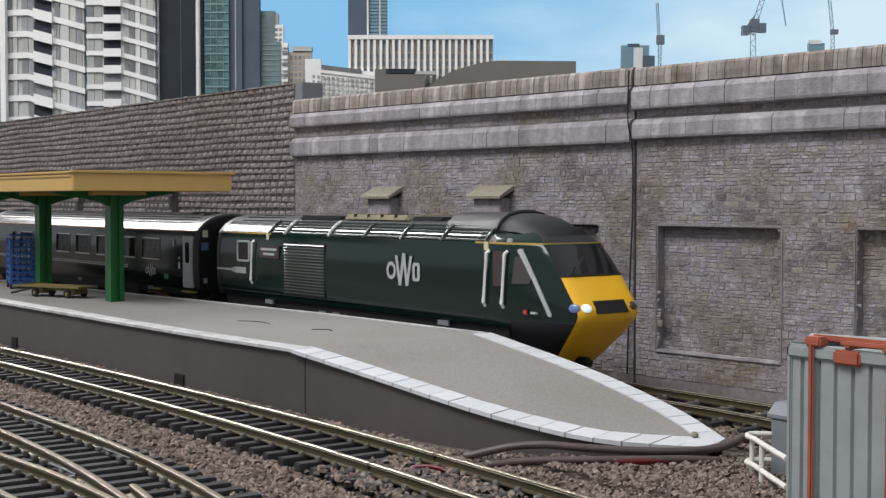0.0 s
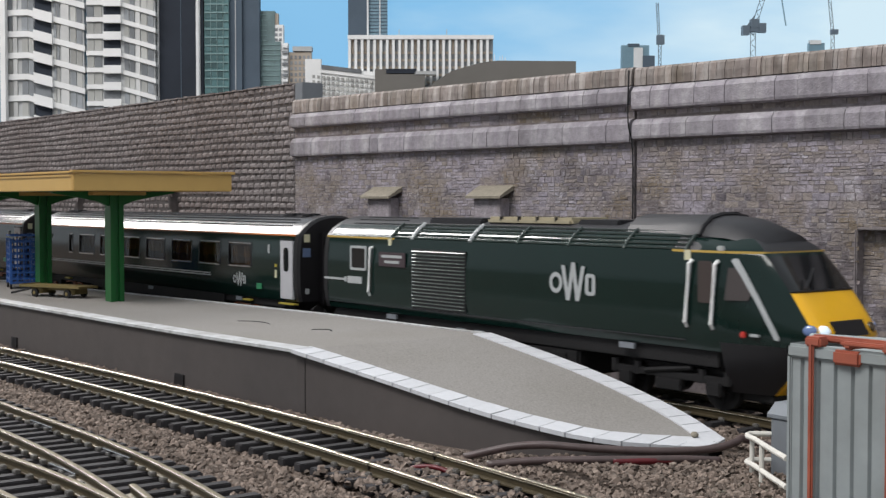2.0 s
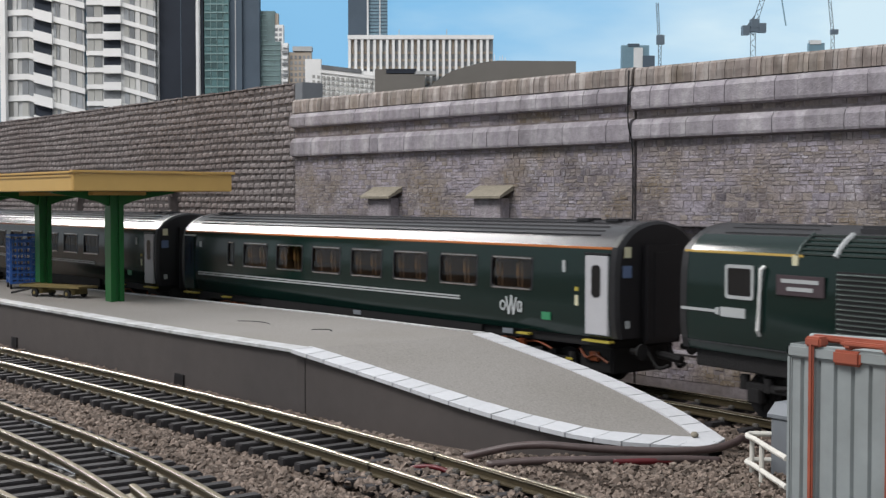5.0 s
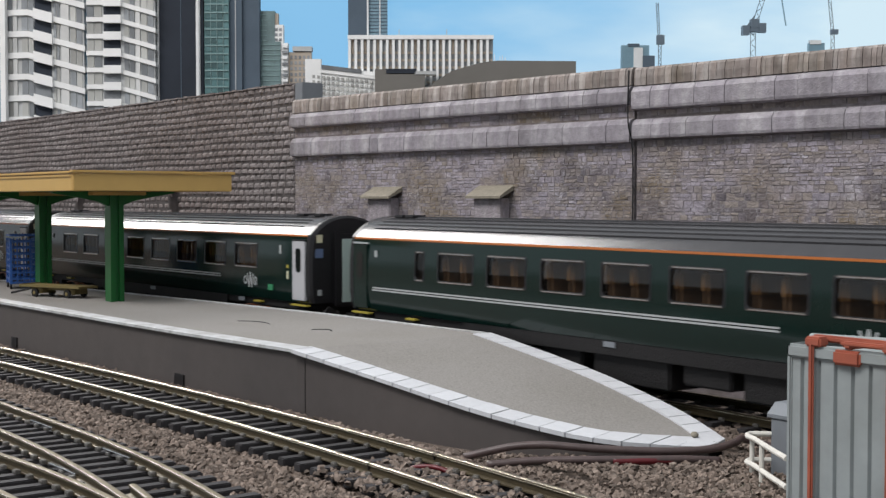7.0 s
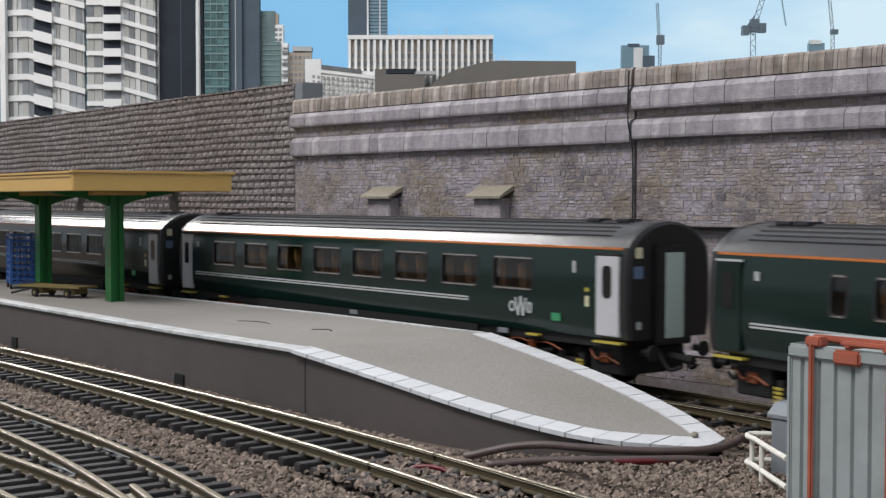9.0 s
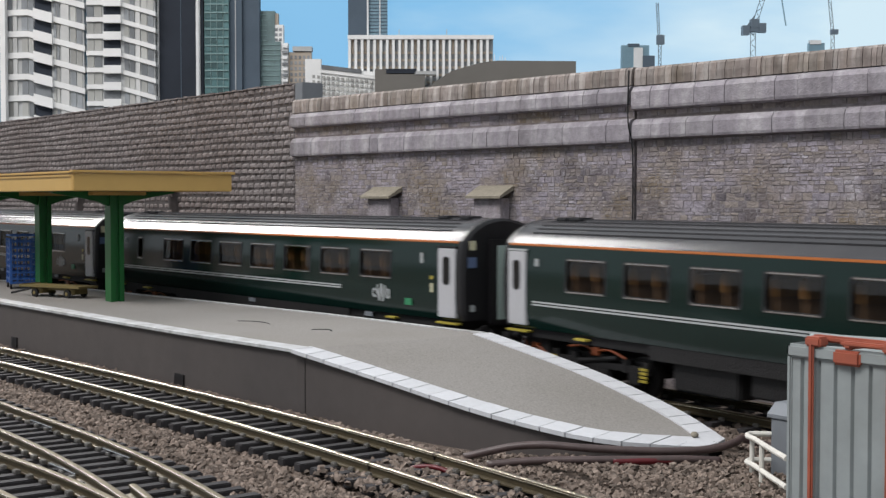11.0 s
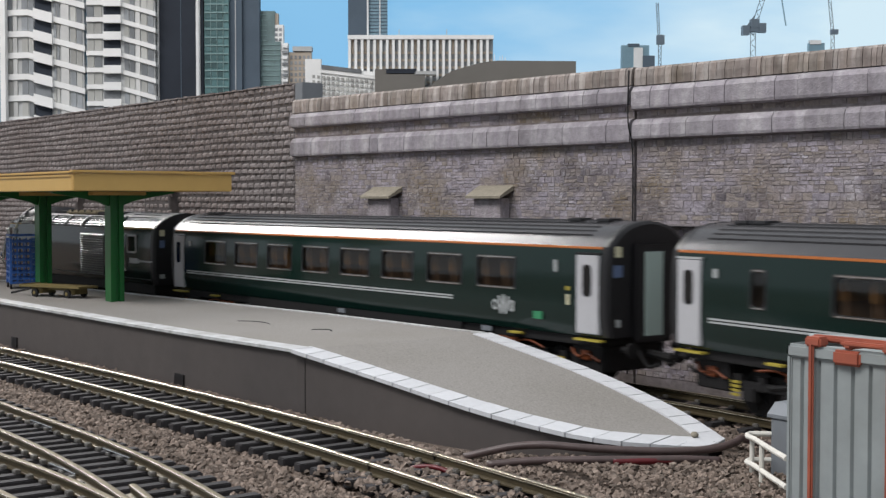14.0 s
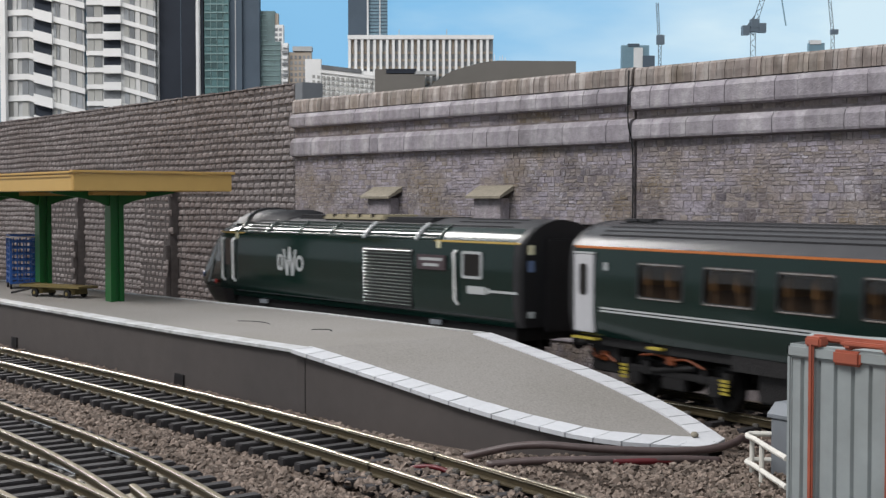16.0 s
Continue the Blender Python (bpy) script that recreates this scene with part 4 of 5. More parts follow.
    for x0 in (5, L - 19):
        part("equipment_box", solid(x0, x0 + 14, -13.5, 13.5, 6.0, 14.3, .5), UNDER, u)
        bm = bmesh.new()
        tube(bm, smooth_path([(x0 + 1, -14.2, 13), (x0 + 4, -14.6, 10.5), (x0 + 8, -14.4, 11.5), (x0 + 13, -14.2, 9.6)]), .4, 6)
        box(bm, x0 + 5, x0 + 9, -14.4, -13.3, 9.5, 12.5, .3)
        part("orange_pipe", bm, ORANGEPIPE, u, "orange cable and box")
    part("skirt", solid(70, 217, -16.6, -16.0, 12.8, 17.3, .2), UNDER, u)
    for x in (140, 228):
        part("pale_grille", solid(x, x + 5, -16.9, -16.5, 15.3, 16.9), CABGREY, u)
    bogie(c, 44, 34, True), bogie(c, L - 44, 34, True)
    return c


def ring_flip(a, b, z0, z1, s):
    bm = bmesh.new()
    o, i = rounded(a - .35, b + .35, z0 - .35, z1 + .35, .9), rounded(a + .35, b - .35, z0 + .35, z1 - .35, 1.3)
    ring_plate(bm, o, i, -.1, .5)
    for v in bm.verts:
        v.co.y = s * (width(v.co.z) + .12 - (v.co.y + .1))
    return bm


mat_green_label = mat("green_label", (0.03, 0.20, 0.09), 0.5)


def taper(q):
    """How far forward the nose reaches at a share q of the half width."""
    return float(np.interp(q, [0, .44, .68, .74, .80, .93, 1.0], [1, .995, .975, .935, .80, .28, 0]))


NOSE_Z = [6, 9, 14, 20, 22.5, 25, 30, 34.6, 37, 41, 45, 47, 49, 51, 52.2]
NOSE_X = [211, 214.7, 220.3, 226.3, 227.8, 226.9, 222.9, 219.2, 217.1, 213.2, 209.5, 206.8, 202.4, 195, 185]


def cab_side(x, z):
    """Half width of the tapering cab side at x and z."""
    xf = float(np.interp(z, NOSE_Z, NOSE_X))
    qs = np.linspace(.7, 1, 61)
    return width(z) * float(np.interp((x - 198) / (xf - 198), [taper(q) for q in qs][::-1], qs[::-1]))


def power_car(label, lit):
    c = thing("power_car", label, "diesel locomotive", group="streamlined power cars")
    levels = [6, 9, 12, 15, 17.3, 20, 22.5, 25, 28, 31, 34.6, 35.6, 38, 41, 43.6, 44.5, 45.8, 46.9, 48.1, 49.2, 50.1, 50.9, 51.5, 51.9, 52.15]
    fz, fxs = NOSE_Z, NOSE_X
    fr = [1.0, .97, .93, .89, .85, .81, .775, .74, .68, .58, .44, .24, 0]
    straight = [0, 20, 45, 70, 95, 120, 145, 165, 180, 190]
    grid = []
    for z in levels:
        w, xf = width(z), float(np.interp(z, fz, fxs))
        xs = 198 - max(0, z - 45) * 5
        row = []
        for x in straight:
            row.append((min(x, xs - 1), -w))
        for q in fr:
            row.append((xs + (xf - xs) * taper(q), -w * q))
        row += [(x, -y) for x, y in reversed(row[:-1])]
        grid.append([(x, y, z) for x, y in row])
    n = len(grid[0])
    mid = (n - 1) // 2
    inner = 5          # columns each side of the middle that belong to the nose front

    def patch(test):
        bm = bmesh.new()
        cache = {}

        def v(i, j):
            if (i, j) not in cache:
                cache[(i, j)] = bm.verts.new(grid[i][j])
            return cache[(i, j)]
        for i in range(len(grid) - 1):
            for j in range(n - 1):
                if test(i, j):
                    bm.faces.new((v(i, j), v(i, j + 1), v(i + 1, j + 1), v(i + 1, j)))
        return bm
    front = lambda j: mid - inner <= j < mid + inner
    z_of = lambda i: levels[i]
    body = part("body", patch(lambda i, j: (17.3 <= z_of(i) < 44.5 and not (front(j) and z_of(i) < 43.6) and not (z_of(i) < 20 and 9 < j < n - 10)) or (44.5 <= z_of(i) < 48 and 8 < j < n - 9 and not front(j))), GREEN, c, "glossy dark green body", smooth=True)
    part("skirt", patch(lambda i, j: z_of(i) < 20 and not front(j) and 9 < j < n - 10), BLACK, c, "black lower nose", smooth=True)
    part("nose", patch(lambda i, j: z_of(i) < 34.6 and front(j)), YELLOW, c, "bright yellow nose", smooth=True)
    ws = part("windscreen", patch(lambda i, j: 34.6 <= z_of(i) < 43.6 and front(j)), DARKGLASS, c, "dark glossy windscreen", smooth=True)
    part("cab_roof", patch(lambda i, j: z_of(i) >= 44.5 and 7 < j < n - 8 and not (z_of(i) < 48 and 8 < j < n - 9 and not front(j))), DARKROOF, c, "dark grey domed cab roof", smooth=True)
    roof = part("roof", patch(lambda i, j: z_of(i) >= 49 and not 7 < j < n - 8), DARKROOF, c, "dark grey roof", smooth=True)
    part("roof_shoulder", patch(lambda i, j: 44.5 <= z_of(i) < 49 and not 7 < j < n - 8), GREEN, c, "glossy green roof shoulders with louvres", smooth=True)
    # windscreen frame, blinds and wiper
    part("windscreen_sill", patch_offset(grid, levels, mid, inner, 34.6, .35), BLACK, ws)
    bm = bmesh.new()
    tube(bm, [(219.8, -9, 35.5), (217.4, -3.0, 40.5)], .3, 5)
    tube(bm, [(219.9, -9.8, 35.3), (218.6, -6.5, 37.5)], .25, 5)
    part("wiper", bm, BLACK, ws)
    for k0, k1 in ((0, 2), (8, n - 9), (n - 3, n - 1)):
        part("gold_line", patch_band(grid, levels, 44.5, k0, k1), GOLD, c, "thin gold line below the roof")
    # nose fittings
    part("nose_grille", nose_panel(), BLACK, c, "black panel in the nose")
    for s in (-1, 1):
        for k, (y, m, nm) in enumerate(((10.2, LAMPON if lit and s < 0 else (LAMPDARK if s > 0 else LAMPOFF), "headlamp"), (13.9, LAMPOFF, "marker_lamp"))):
            bm = bmesh.new()
            bmesh.ops.create_uvsphere(bm, u_segments=14, v_segments=8, radius=1)
            bmesh.ops.scale(bm, vec=(.6, 1.9, 1.5), verts=bm.verts[:])
            bmesh.ops.rotate(bm, cent=(0, 0, 0), matrix=Matrix.Rotation(radians(s * (10 if k == 0 else 62)), 3, "Z") @ Matrix.Rotation(radians(-30 if k == 0 else -10), 3, "Y"), verts=bm.verts[:])
            bmesh.ops.translate(bm, vec=(226.5 - k * 2.1, s * (y - .5 * k), 24.9), verts=bm.verts[:])
            part(nm, bm, m, c, ("bright white headlamp" if lit and s < 0 else "dark unlit headlamp") if k == 0 else "blue-tinted lamp lens", smooth=True)
    bm = bmesh.new()
    rod(bm, (206, 0, 8), (216, 0, 6), 1.4, 8)
    box(bm, 214, 217, -1.2, 1.2, 1.8, 8, .3)
    box(bm, 196, 210, -9, 9, 3.5, 7, .5)
    part("front_coupling", bm, UNDER, c)
    # both sides
    for s in (-1, 1):
        y = -18.32
        g = part("grille", flip(solid(57, 88, -18.15, -17.0, 20.2, 41.2, .2), s), BLACK, c, "wide horizontal louvre grille")
        for k in range(17):
            z = 20.9 + k * 1.21
            bm = bmesh.new()
            q = [(57.4, -17.9, z + .72), (87.6, -17.9, z + .72), (87.6, -18.55, z + .1), (57.4, -18.55, z + .1), (57.4, -18.4, z - .1), (87.6, -18.4, z - .1)]
            vs = [bm.verts.new(p) for p in q]
            bm.faces.new((vs[0], vs[1], vs[2], vs[3]))
            bm.faces.new((vs[3], vs[2], vs[5], vs[4]))
            part("slat", flip(bm, s), SLAT, g)
        w = part("guard_window", flip(ring_plate(bmesh.new(), rounded(17.8, 28.6, 32.2, 41.4, 1.0), rounded(18.7, 27.7, 33.1, 40.5, .7), y, .5), s), SILVER, c, "small window in a silver frame")
        part("pane", flip(plate(bmesh.new(), rounded(18.4, 28.0, 32.8, 40.8, .7), y + .25, .2), s), DARKGLASS, w)
        bm = bmesh.new()
        tube(bm, [(32.2, -17.8, 41.3), (32.0, -18.9, 40.6), (31.2, -19.1, 24.6), (30.8, -18.0, 23.2)], .55, 7)
        part("handrail", flip(bm, s), WHITE, c, "white door handrail")
        for x0, t in ((188.0, -1.3), (197.2, -1.2)):
            bm = bmesh.new()
            tube(bm, [(x0, -17.6, 42), (x0 - .1, -18.8, 41.2), (x0 + t, -19.1, 24.8), (x0 + t - .2, -18, 23.6)], .6, 7)
            part("handrail", flip(bm, s), WHITE, c, "white cab handrail")
        pl = part("nameplate", flip(solid(37.2, 53.6, y - .25, y + .2, 34.4, 39.6, .1), s), NAMEPLATE, c, "dark nameplate with unreadable lettering")
        for z, a, b in ((37.6, 39, 51.8), (35.6, 41, 50)):
            part("lettering", flip(solid(a, b, y - .35, y - .1, z, z + 1.0), s), SILVER, pl)
        bm = flip(solid(-.2, 14.2, y, y + .2, 28.1, 28.9), s)
        part("side_line", bm, SILVER, c, "short silver line")
        part("number_bar", flip(solid(16.0, 25.6, y, y + .2, 27.2, 29.8), s), SILVER, c)
        part("line_tip", flip(solid(14.0, 15.4, y, y + .2, 27.6, 29.5), s), SILVER, c)
        emblem(c, 129.9, 150.9, 27.4, 39.6, y - .05, s)
        # cab door, side window and pale stripe
        part("cab_door_window", flip(plate(bmesh.new(), rounded(190.6, 195.4, 30.5, 42, .8), y + .1, .4), s), CABGLASS, c, "narrow cab door window")
        bm = bmesh.new()
        o = [(199.9, 31.6), (206.8, 31.8), (207.6, 33.5), (203.9, 40.4), (200.6, 40.4)]
        plate(bm, o, -17.95, .4)
        for v in bm.verts:
            v.co.y += 17.95 - cab_side(v.co.x, v.co.z) - .45
        part("cab_side_window", flip(bm, s), CABGLASS, c, "dark angled cab side window")
        bm = bmesh.new()
        o = [(201.2, 42.3), (201.8, 42.9), (202.9, 42.9), (205.8, 39.0), (210.2, 32.6), (216.3, 22.4), (216.0, 21.7), (214.9, 21.9), (209.0, 31.8), (204.2, 38.6)]
        plate(bm, o, -18.05, .3)
        for v in bm.verts:
            v.co.y += 18.05 - cab_side(v.co.x, v.co.z) - .6
        part("cab_stripe", flip(bm, s), SILVER, c, "silver slanting stripe")
        part("red_badge", flip(solid(204.8, 206.6, -17.7, -16.8, 21.8, 23.5, .3), s), REDLABEL, c)
        part("badge_text", flip(solid(207.8, 210.6, -17.1, -16.2, 22.3, 23.0), s), SILVER, c)
        part("end_badge", flip(solid(41.6, 43.6, y + .9, y + 1.2, 42.0, 44.6), s), CREAM, c)
        part("end_badge", flip(solid(185.0, 187.2, y + .8, y + 1.1, 42.0, 44.8), s), CREAM, c)
        part("lamp_bracket", flip(solid(196, 198.5, -17.0, -16, 44.6, 46.2, .3), s), SILVER, c)
        # louvred roof shoulder
        for yy, z in ((width(z) - .1, z) for z in (45.0, 46.2, 47.4, 48.5, 49.6)):
            part("roof_slat", flip(solid(43, 186, -yy - .55, -yy + .2, z - .12, z + .34), s), SLAT, roof)
        for x in (43, 56, 89, 113, 137, 161, 185):
            bm = bmesh.new()
            tube(bm, [(x, -17.2, 44.5), (x, -15.6, 46.6), (x, -13.6, 48.4), (x, -11.0, 50.1)], .75 if x in (56, 89) else .45, 6)
            part("roof_bar", flip(bm, s), SILVER if x in (56, 89) else SLAT, roof)
        # thin lighter strip that paints the highlight along the body's lower crease
        part("lower_line", flip(solid(2, 186, -17.75, -17.4, 19.6, 19.9), s), DARKROOF, c)
        part("step_plate", flip(solid(41, 47, -17.8, -17, 15.4, 17.0), s), CABGREY, c)
        part("step_plate", flip(solid(160, 166, -17.8, -17, 15.4, 17.0), s), CABGREY, c)
    # roof equipment
    for a, b in ((10, 42),):
        for yy in (4, 8, 11):
            for s in (-1, 1):
                part("roof_rib", solid(a, b, s * yy - .2, s * yy + .2, width_top(yy) - .1, width_top(yy) + .25), DARKROOF, roof)
    part("roof_panel", solid(56, 86, -9.5, 9.5, 49.6, 52.3, .7), DARKROOF, roof)
    part("fan_panel", solid(88, 130, -9.0, 9.0, 50.2, 53.0, .9), BEIGE, roof, "beige cooler panel")
    for k in range(4):
        part("fan_bar", solid(95 + k * 9, 95.7 + k * 9, -9.1, 9.1, 51.5, 53.1, .1), BLACK, roof)
    part("roof_panel", solid(132, 150, -8, 8, 50.2, 52.5, .5), DARKROOF, roof)
    bm = bmesh.new()
    sec = [(-13.0, 48.6), (-11.4, 51.2), (-8, 53.4), (-3, 54.4), (3, 54.4), (8, 53.4), (11.4, 51.2), (13.0, 48.6)]
    A, B = ([bm.verts.new((x, y * k, z)) for y, z in sec] for x, k in ((157, .93), (185, .95)))
    Cm = [bm.verts.new((195, y * .95, 48.5 + (z - 49) * .92)) for y, z in sec]
    Cc = [bm.verts.new((206, y * .8, 46.5 + (z - 49) * .55)) for y, z in sec]
    for P, Q in ((A, B), (B, Cm), (Cm, Cc)):
        for k in range(7):
            bm.faces.new((P[k], P[k + 1], Q[k + 1], Q[k]))
    bm.faces.new(A), bm.faces.new(Cc)
    part("exhaust_hood", bm, DARKROOF, roof, "raised dark roof hood", smooth=True)
    bm = bmesh.new()
    tube(bm, [(186.0, y * .97, z + .2) for y, z in sec], .75, 6)
    part("hood_rim", bm, BLACK, roof)
    # flat end
    bm = bmesh.new()
    pr = [(-y, z) for y, z in zip(WW[3:], WZ[3:])] + [(y, z) for y, z in reversed(list(zip(WW[3:], WZ[3:])))]
    A, B, D = ([bm.verts.new((x, y * k, z)) for y, z in pr] for x, k in ((2.0, 1.006), (-.8, 1.0), (-1.6, .93)))
    m = len(pr)
    for P, Q in ((A, B), (B, D)):
        for k in range(m):
            bm.faces.new((P[k], P[(k + 1) % m], Q[(k + 1) % m], Q[k]))
    bm.faces.new(D)
    e = part("flat_end", bm, BLACK, c, "black flat end")
    part("gangway", solid(-3, -1, -7.6, 7.6, 15.5, 46, .6), BLACK, e)
    for s in (-1, 1):
        for z, h, mm in ((41, 3, CREAM), (35.4, 3.6, BLUELABEL), (20.5, 2, SILVER)):
            part("end_label", solid(-2.0, -1.5, s * 13.6 - 1.3, s * 13.6 + 1.3, z, z + h), mm, e)
    # underframe
    u = part("underframe", solid(3, 196, -15.4, 15.4, 12.5, 17.2, .3), UNDER, c, "black underframe with tanks")
    part("fuel_tank", solid(78, 140, -15.2, 15.2, 4.2, 13, .9), UNDER, u)
    for x in (82, 92, 104, 116, 128):
        part("tank_panel", solid(x, x + 7, -15.8, -15.0, 6, 11.5, .3), UNDER, u)
    for x in (80, 90):
        part("pale_plate", solid(x, x + 4.5, -16.0, -15.2, 13.4, 14.8), CABGREY, u)
    bogie(c, 42, 34, False), bogie(c, 176, 34, False)
    return c


def nose_panel():
    bm = bmesh.new()
    q = [(227.8, -6.8, 23.1), (227.8, 6.8, 23.1), (225.5, 6.6, 27.0), (225.5, -6.6, 27.0)]
    lo = [bm.verts.new((x - 1.5, y, z)) for x, y, z in q]
    hi = [bm.verts.new((x + .55, y, z)) for x, y, z in q]
    bm.faces.new(lo), bm.faces.new(hi)
    for k in range(4):
        bm.faces.new((lo[k], lo[(k + 1) % 4], hi[(k + 1) % 4], hi[k]))
    return bm


def width_top(y):
    return float(np.interp(abs(y), list(reversed(WW[9:])), list(reversed(WZ[9:]))))


def patch_offset(grid, levels, mid, inner, z, r):
    i = levels.index(z)
    bm = bmesh.new()
    return tube(bm, [Vector(grid[i][j]) + Vector((.1, 0, 0)) for j in range(mid - inner, mid + inner + 1)], r, 6)


def patch_band(grid, levels, z, k0, k1):
    i = levels.index(z)
    bm = bmesh.new()
    row = [Vector(p) for p in grid[i]]
    out = []
    for p in row:
        d = Vector((max(0, p.x - 190), p.y, 0))
        d = d.normalized() if d.length else Vector((0, 1, 0))
        out.append(p + d * .12)
    lo = [bm.verts.new(p + Vector((0, 0, -.3))) for p in out]
    hi = [bm.verts.new(p + Vector((0, 0, .35))) for p in out]
    for k in range(k0, k1):
        bm.faces.new((lo[k], lo[k + 1], hi[k + 1], hi[k]))
    bmesh.ops.delete(bm, geom=[v for v in bm.verts if not v.link_faces], context="VERTS")
    return bm


SLAT = mat("dark_green_slat", (0.05, 0.065, 0.06), 0.3, 0.45, var=0.1, scale=120)
NAMEPLATE = mat("nameplate_brown", (0.05, 0.035, 0.04), 0.4)
BEIGE = mat("beige_panel", (0.33, 0.29, 0.20), 0.6, var=0.1)

front_car = power_car("dark green streamlined power car with a yellow nose", True)
coaches = [coach("green coach with one green end door behind the power car", True, 280.0, 57.0, 43.0),
           coach("dark green coach with eight wide windows and grey doors", False),
           coach("green coach with grey doors at both ends and seven windows", True),
           coach("dark green coach with eight wide windows before the last power car", False)]
rear_car = power_car("dark green power car running last with its flat end forward", False)


# ---- things on the platform ----
def trolley():
    t = thing("platform_trolley", "low ochre four-wheeled luggage trolley on the platform", "luggage trolley", (-299, -72, TOP), 22)
    part("deck", solid(-18, 18, -6, 6, 4.3, 5.3, .2), OCHREWOOD, t)
    part("rim", solid(-19, -18.05, -6, 6, 4.1, 5.7, .2), OCHREWOOD, t)
    for x in (-10, 10):
        part("axle_block", solid(x - 3.4, x + 3.4, -4.2, 4.2, 1.6, 4.25, .4), OCHREWOOD, t)
        for y in (-4.9, 4.9):
            bm = rod(bmesh.new(), (x, y - .5, 1.9), (x, y + .5, 1.9), 1.9, 16)
            wheel = part("wheel", bm, UNDER, t, "dark small wheel")
            part("hub", rod(bmesh.new(), (x, y - .75, 1.9), (x, y + .75, 1.9), .8, 10), OCHREWOOD, wheel)
    part("side_beam", solid(-8, 8, -.8, .8, 3.0, 4.25, .2), OCHREWOOD, t)
    bm = bmesh.new()
    tube(bm, smooth_path([(-18, 0, 3.4), (-24, 1, 2.2), (-33, 2, .6)]), .5, 6)
    part("drawbar", bm, UNDER, t)


def cage():
    c = thing("roll_cage", "blue wire roll cage standing on the platform", "roll cage", (-369, -63.5, TOP), -14)
    w, d, h = 8.6, 6.0, 24.5
    for sx in (-1, 1):
        for sy in (-1, 1):
            part("corner_post", solid(sx * w - .6, sx * w + .6, sy * d - .6, sy * d + .6, 2.4, h), BLUE, c)
            bm = bmesh.new()
            rod(bm, (sx * (w - 1), sy * d - .5, 1.2), (sx * (w - 1), sy * d + .5, 1.2), 1.2, 10)
            part("castor", bm, BLACK, c, "black castor")
    part("base", solid(-w, w, -d, d, 2.4, 3.6, .2), BLUE, c)
    for sy in (-1, 1):
        for k in range(1, 6):
            part("wire", solid(-w + k * 2 * w / 6 - .35, -w + k * 2 * w / 6 + .35, sy * d - .45, sy * d + .45, 3, h), BLUE, c)
        for k in range(8):
            part("wire", solid(-w, w, sy * d - .4, sy * d + .4, 4.6 + k * 3, 5.4 + k * 3), BLUE, c)
    for sx in (-1, 1):
        for k in range(1, 4):
            part("wire", solid(sx * w - .35, sx * w + .35, -d + k * d / 2 - .35, -d + k * d / 2 + .35, 3, h), BLUE, c)
        for k in range(8):
            part("wire", solid(sx * w - .4, sx * w + .4, -d, d, 4.6 + k * 3, 5.4 + k * 3), BLUE, c)


trolley()
cage()


# ---- container, cabinet and guard rail beside the ramp ----
def container():
    c = thing("container", "grey corrugated container with an orange frame", "container", (101.5, -75, -5))
    L, D, H = 48, 20, 34.8
    bm = bmesh.new()
    n = 12
    pitch = L / n
    pts = []
    for i in range(n):
        x = i * pitch
        pts += [(x, 0), (x + pitch * .74, .05), (x + pitch * .82, .8), (x + pitch * .9, .8)]
    pts.append((L, 0))
    lo = [bm.verts.new((x, y + .4, .5)) for x, y in pts]
    hi = [bm.verts.new((x, y + .4, 31.8)) for x, y in pts]
    for k in range(len(pts) - 1):
        bm.faces.new((lo[k], lo[k + 1], hi[k + 1], hi[k]))
    part("corrugated_side", bm, CONTGREY, c, "grey corrugated side")
    part("shell", solid(.3, L, 1.5, D, .3, 33.2, .2), CONTGREY, c)
    part("top_rail", solid(-.2, L, -.3, 1.2, 31.6, 34.4, .5), CONTGREY, c, "grey top rail with rounded corner")
    part("end_rail", solid(-.2, 1.0, -.3, D, 31.6, 34.4, .5), CONTGREY, c)
    part("corner_post", solid(-.1, 1.0, -.1, 1.2, 0, 32, .3), CONTGREY, c)
    for x in (6.4, 24.2, 42):
        part("orange_strap", solid(x - .62, x + .62, -1.1, -.2, -.1, 35.2, .35), CONTORANGE, c, "orange upright strap")
        part("strap_block", solid(x - 1.6, x + 2.2, -1.0, 2.2, 34.3, 36.3, .4), CONTORANGE, c)
    part("orange_block", solid(11.4, 17.7, -.9, .8, 31.2, 34.2, .5), CONTORANGE, c, "orange clamp block")
    part("clamp_arm", solid(13.6, 15.6, -.6, 6, 34.4, 35.6, .4), CONTORANGE, c)
    bm = bmesh.new()
    box(bm, 4, 40, 2.4, 4.2, 35.0, 36.4, .4)
    box(bm, 13, 42, -.6, .8, 35.0, 36.0, .3)
    part("orange_top_bar", bm, CONTORANGE, c, "orange bars along the top")
    part("grey_top_pipe", rod(bmesh.new(), (1.5, 6, 35), (44, 6, 36.2), 1.2, 10), CONTGREY, c)


def cabinet():
    c = thing("cabinet", "grey trackside cabinet with a sloping lid", "trackside cabinet", (84.5, -49, -5), 0)
    part("body", solid(-4.2, 6, -4.5, 4.5, 0, 14.2, .4), CABGREY, c)
    bm = bmesh.new()
    sec = [(-4.9, 14.2), (-4.9, 15.0), (-2.0, 17.4), (2.6, 17.4), (5.0, 15.2), (5.0, 14.2)]
    A, B = ([bm.verts.new((x, y, z)) for y, z in sec] for x in (-4.8, 6.6))
    bm.faces.new(A), bm.faces.new(B)
    for k in range(6):
        bm.faces.new((A[k], A[(k + 1) % 6], B[(k + 1) % 6], B[k]))
    part("lid", bm, CABGREY, c, "sloping grey lid")


